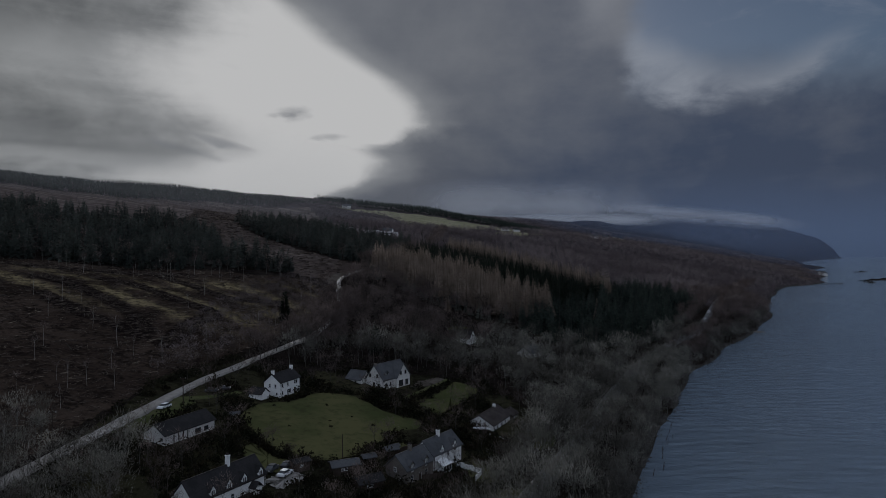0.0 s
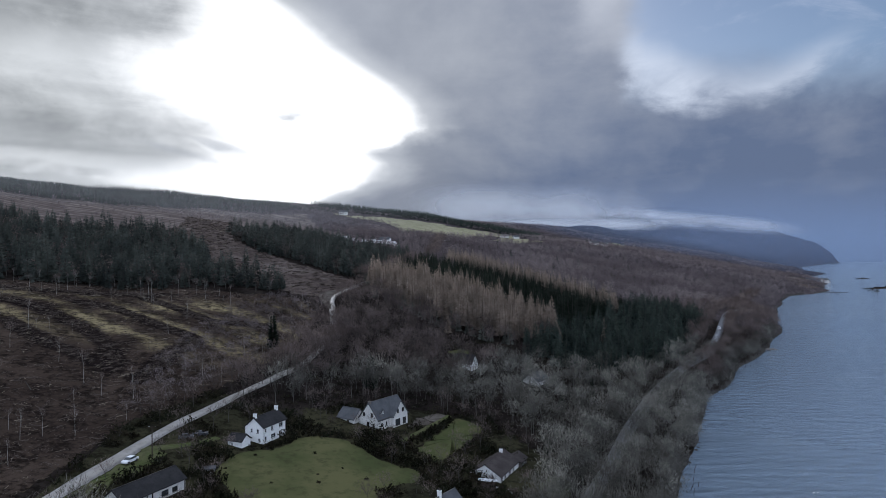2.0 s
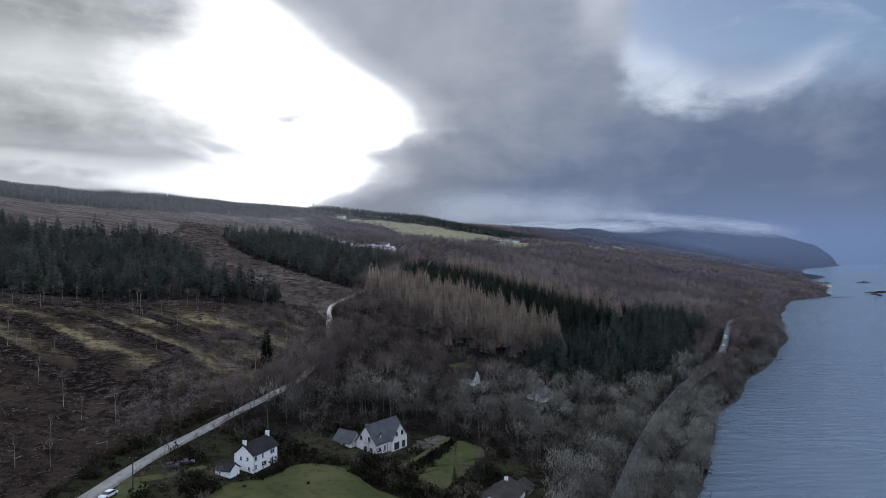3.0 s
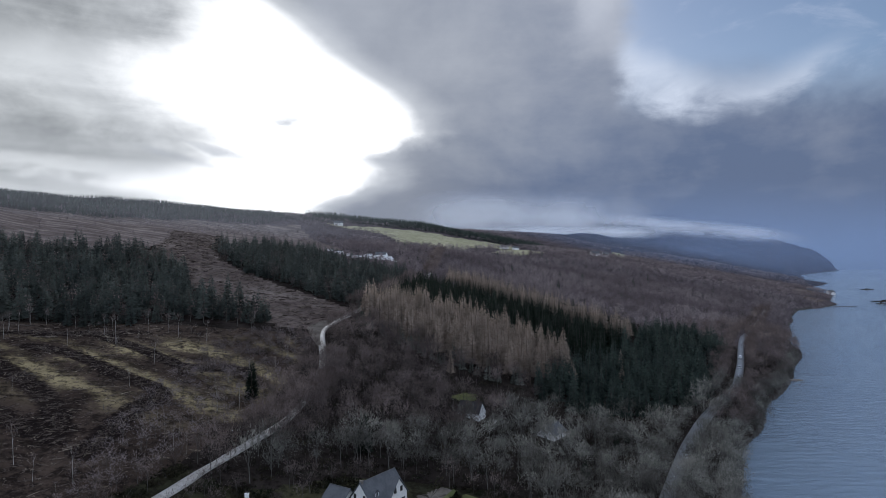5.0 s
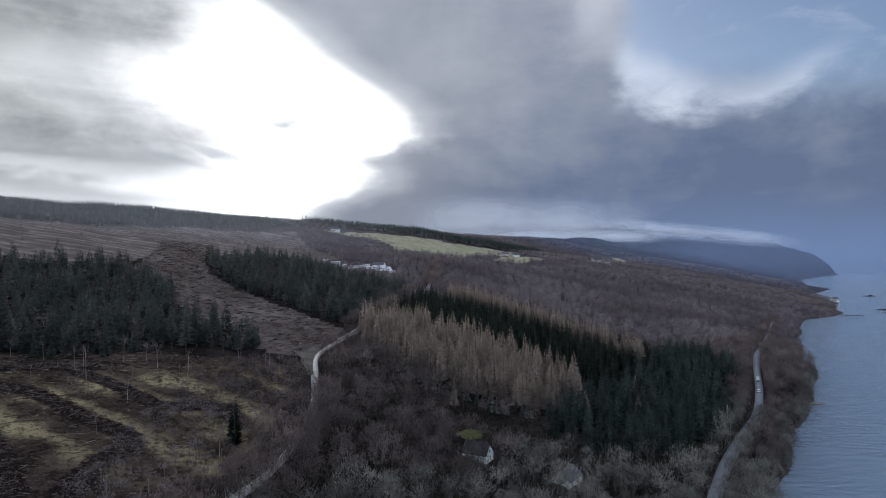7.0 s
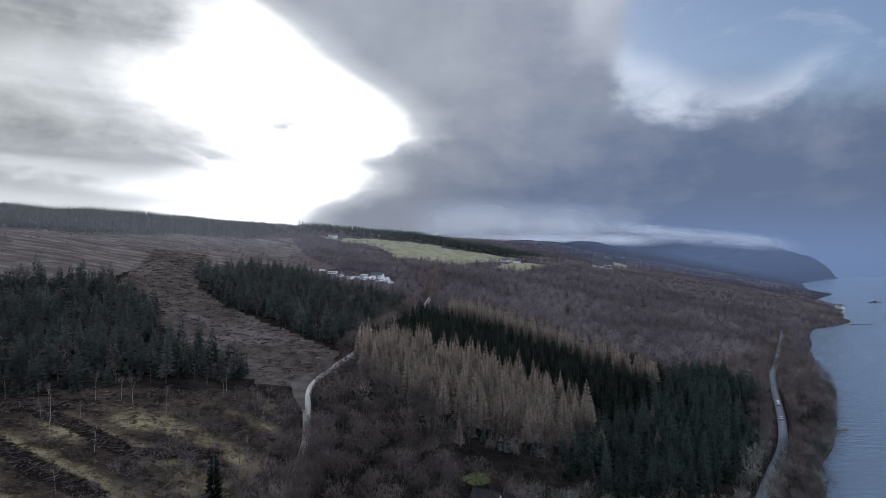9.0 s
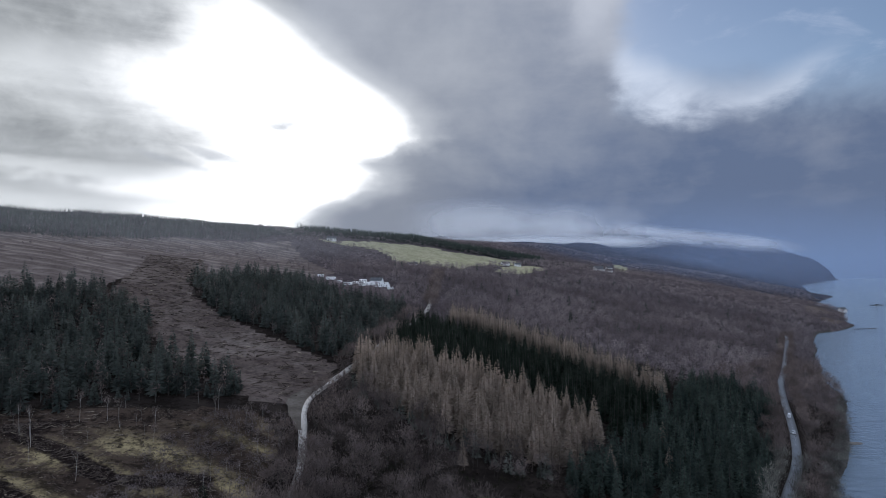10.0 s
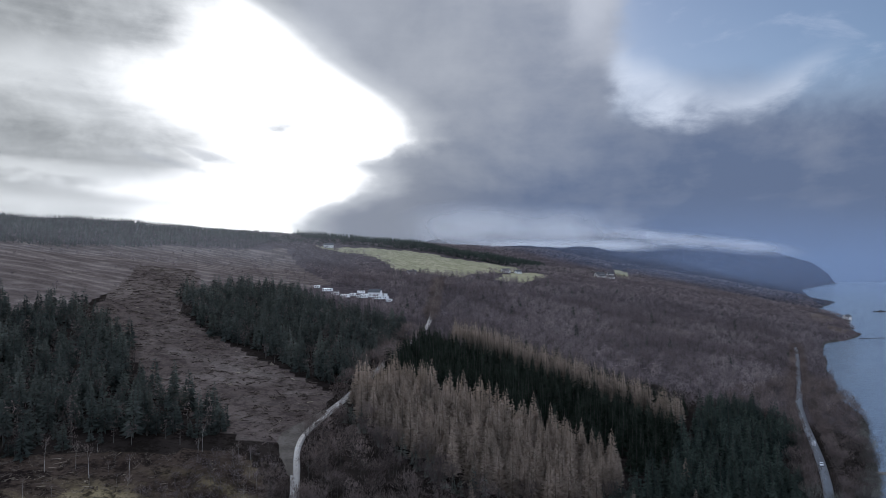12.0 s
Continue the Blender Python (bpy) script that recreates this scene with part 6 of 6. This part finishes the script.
# ---- shore and loch ----
def build_shore():
    ys = np.r_[np.arange(120, 420, 1.7), np.arange(420, 1000, 3.0)]
    x = shore_x(ys) + rng.normal(size=len(ys)) * 1.6 - 0.5
    kinds = []
    for _ in range(6):
        bm = bmesh.new()
        bmesh.ops.create_icosphere(bm, subdivisions=1, radius=0.6)
        v = np.array([q.co for q in bm.verts]) * (1, 0.8, 0.6) * (1 + 0.25 * rng.normal(size=(len(bm.verts), 1)))
        kinds.append((v, np.array([[q.index for q in f.verts] for f in bm.faces])))
        bm.free()
    v, f = lay(kinds, x, ys, 0.4, 1.7)
    v[:, 2] = np.maximum(v[:, 2], -0.6)
    tagged(new("shore_stones", raw_mesh("shore_stones", v, f, [SHINGLE])), "grey boulders and shingle along the waterline", "stones", kind="stuff")
    # low rock with dead timber off the shore
    bm = bmesh.new()
    bmesh.ops.create_icosphere(bm, subdivisions=3, radius=1)
    for q in bm.verts:
        q.co = Vector((q.co.x * 5, q.co.y * 2.2, q.co.z * 0.9)) * (1 + 0.35 * noise.noise(q.co * 2.3))
    ob = part("rock", bm, STONE, None)
    ob.location = (243.5, 474, 0.1)
    tagged(ob, "low dark rock awash off the shore", "rock")
    # old stakes leaning in the shallows
    for n in range(12):
        y = 172 + n * 4.6 + rng.normal()
        x = float(shore_x(y)) + 2.5 + rng.random() * 3
        v, f = tube((0, 0, -1.2), (rng.normal() * 0.5 + 0.5, rng.normal() * 0.5 - 0.6, 1.3 + rng.random()), 0.11, 0.06, 6)
        ob = new("stake", raw_mesh("stake", v, f, [TIMBER]))
        ob.location = (x, y, 0)
        tagged(ob, "dark weathered timber stake leaning in the shallows", "stake", "shore stakes")
    # fish farm rafts
    for x, y, long, wide in ((860, 1235, 42, 22), (905, 1265, 42, 22), (820, 1185, 16, 5), (806, 1150, 9, 4), (1170, 1720, 30, 14)):
        raft = new("raft")
        raft.matrix_basis = pose(x, y, 0.3, 0, 0, 12)
        tagged(raft, "dark floating fish farm raft on the loch", "raft", "rafts")
        for k in range(5):
            bm = bmesh.new()
            box(bm, (0, wide * k / 4 - 0.6, -0.4), (long, wide * k / 4 + 0.6, 0.6))
            part("walkway", bm, TIMBER, raft)
        for k in range(5):
            bm = bmesh.new()
            box(bm, (long * k / 4 - 0.5, 0, -0.35), (long * k / 4 + 0.5, wide, 0.7))
            part("float", bm, TYRE, raft)
        bm = bmesh.new()
        box(bm, (long * 0.4, wide * 0.3, 0.5), (long * 0.6, wide * 0.6, 3.0))
        part("hut", bm, SLATE, raft)
    # jetty at the headland
    jetty = new("jetty")
    jetty.matrix_basis = pose(690, 1118, 0.8, 0, 0, 8)
    tagged(jetty, "narrow dark timber jetty at the headland", "jetty")
    bm = bmesh.new()
    box(bm, (0, -1.2, 0), (46, 1.2, 0.5))
    part("deck", bm, TIMBER, jetty)
    for k in range(6):
        bm = bmesh.new()
        box(bm, (4 + k * 8, -1.0, -3), (4.5 + k * 8, -0.5, 0))
        part("pile", bm, TIMBER, jetty)


build_shore()


# ---- road markings ----
def dash(name, line, k, half, label):
    seg = line[k:k + 2]
    ob = strip(name, np.array([seg[0], seg[0] * 0.25 + seg[1] * 0.75]), half, 0.42, MARKING)
    return tagged(ob, label, "road marking", "lane dashes", "structure")


for k in range(8, 190, 2):
    dash("lane_dash", ROAD_LINE, k, 0.09, "worn white centre dash")


# ---- mist and stand-in haze over the far hills ----
# see-through tinted skin for cloud, and for haze put in as colour
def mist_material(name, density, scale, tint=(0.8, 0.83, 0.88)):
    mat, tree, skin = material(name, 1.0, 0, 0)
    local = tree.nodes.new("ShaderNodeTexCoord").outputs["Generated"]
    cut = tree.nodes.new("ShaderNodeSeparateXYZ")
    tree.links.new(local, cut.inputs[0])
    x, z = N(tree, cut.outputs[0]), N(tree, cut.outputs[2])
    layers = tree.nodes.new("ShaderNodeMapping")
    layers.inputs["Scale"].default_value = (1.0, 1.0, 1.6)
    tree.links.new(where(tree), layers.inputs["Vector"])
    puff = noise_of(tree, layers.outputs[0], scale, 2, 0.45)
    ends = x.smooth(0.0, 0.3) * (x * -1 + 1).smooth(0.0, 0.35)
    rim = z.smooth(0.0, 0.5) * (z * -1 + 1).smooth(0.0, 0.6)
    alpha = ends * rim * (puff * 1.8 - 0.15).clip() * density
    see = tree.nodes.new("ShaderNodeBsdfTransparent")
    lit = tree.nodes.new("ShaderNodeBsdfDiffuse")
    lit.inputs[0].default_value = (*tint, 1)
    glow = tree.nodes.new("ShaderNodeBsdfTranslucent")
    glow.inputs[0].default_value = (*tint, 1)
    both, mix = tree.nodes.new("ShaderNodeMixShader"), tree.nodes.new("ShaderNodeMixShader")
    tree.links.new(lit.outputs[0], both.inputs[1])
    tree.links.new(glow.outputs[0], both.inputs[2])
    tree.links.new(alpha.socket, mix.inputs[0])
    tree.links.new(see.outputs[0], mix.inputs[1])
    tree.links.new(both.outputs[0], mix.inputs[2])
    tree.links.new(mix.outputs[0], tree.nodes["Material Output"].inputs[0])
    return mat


def mist(spot, size, turn, mat, label):
    """A long flattened shell, bulging towards the loch, for cloud banks and for stand-in haze."""
    bm = bmesh.new()
    bmesh.ops.create_icosphere(bm, subdivisions=4, radius=1)
    for q in bm.verts:
        q.co *= 1 + 0.12 * noise.noise(q.co * 2.0 + Vector(spot) * 0.01)
        q.co = Vector((q.co.x * size[0], q.co.y * size[1], q.co.z * size[2]))
    for f in bm.faces:
        f.smooth = True
    ob = part("mist_haze_shell", bm, mat, None)
    ob.matrix_basis = pose(*spot, 0, turn[0], turn[1])
    ob.visible_shadow = False
    tagged(ob, label, "mist", "mist banks", "structure")


CLOUD_CAP, CLOUD_LOW = mist_material("cloud_cap", 0.8, 0.004, (0.62, 0.65, 0.71)), mist_material("low_mist", 0.95, 0.003, (0.68, 0.71, 0.76))
mist((480, 3300, 330), (720, 150, 160), (2.0, 0), CLOUD_CAP, "pale cap of cloud over the far hills")
mist((1400, 3350, 262), (650, 140, 52), (6, 0), CLOUD_CAP, "thin trail of cloud along the far ridge")
# added blue-tinted shells imitate the paling of distance on hills and woods
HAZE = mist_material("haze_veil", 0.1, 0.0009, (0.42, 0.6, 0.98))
mist((1750, 2750, 150), (1700, 130, 330), (0, 0), HAZE, "blue-tinted shell standing in for distance haze along the far shore")
mist((900, 1950, 120), (1150, 90, 210), (0, -12), HAZE, "blue-tinted shell standing in for distance haze over the middle woods")
mist((680, 3220, 240), (600, 110, 44), (0.5, 0), CLOUD_LOW, "white mist lying in the valley")
# added pale shell lightens the backlit ridge in place of real haze
SUN_HAZE = mist_material("sunlit_haze", 0.085, 0.002, (0.72, 0.73, 0.77))
mist((-430, 800, 160), (620, 50, 110), (0, 38), SUN_HAZE, "pale shell standing in for sunlit haze before the wooded ridge")
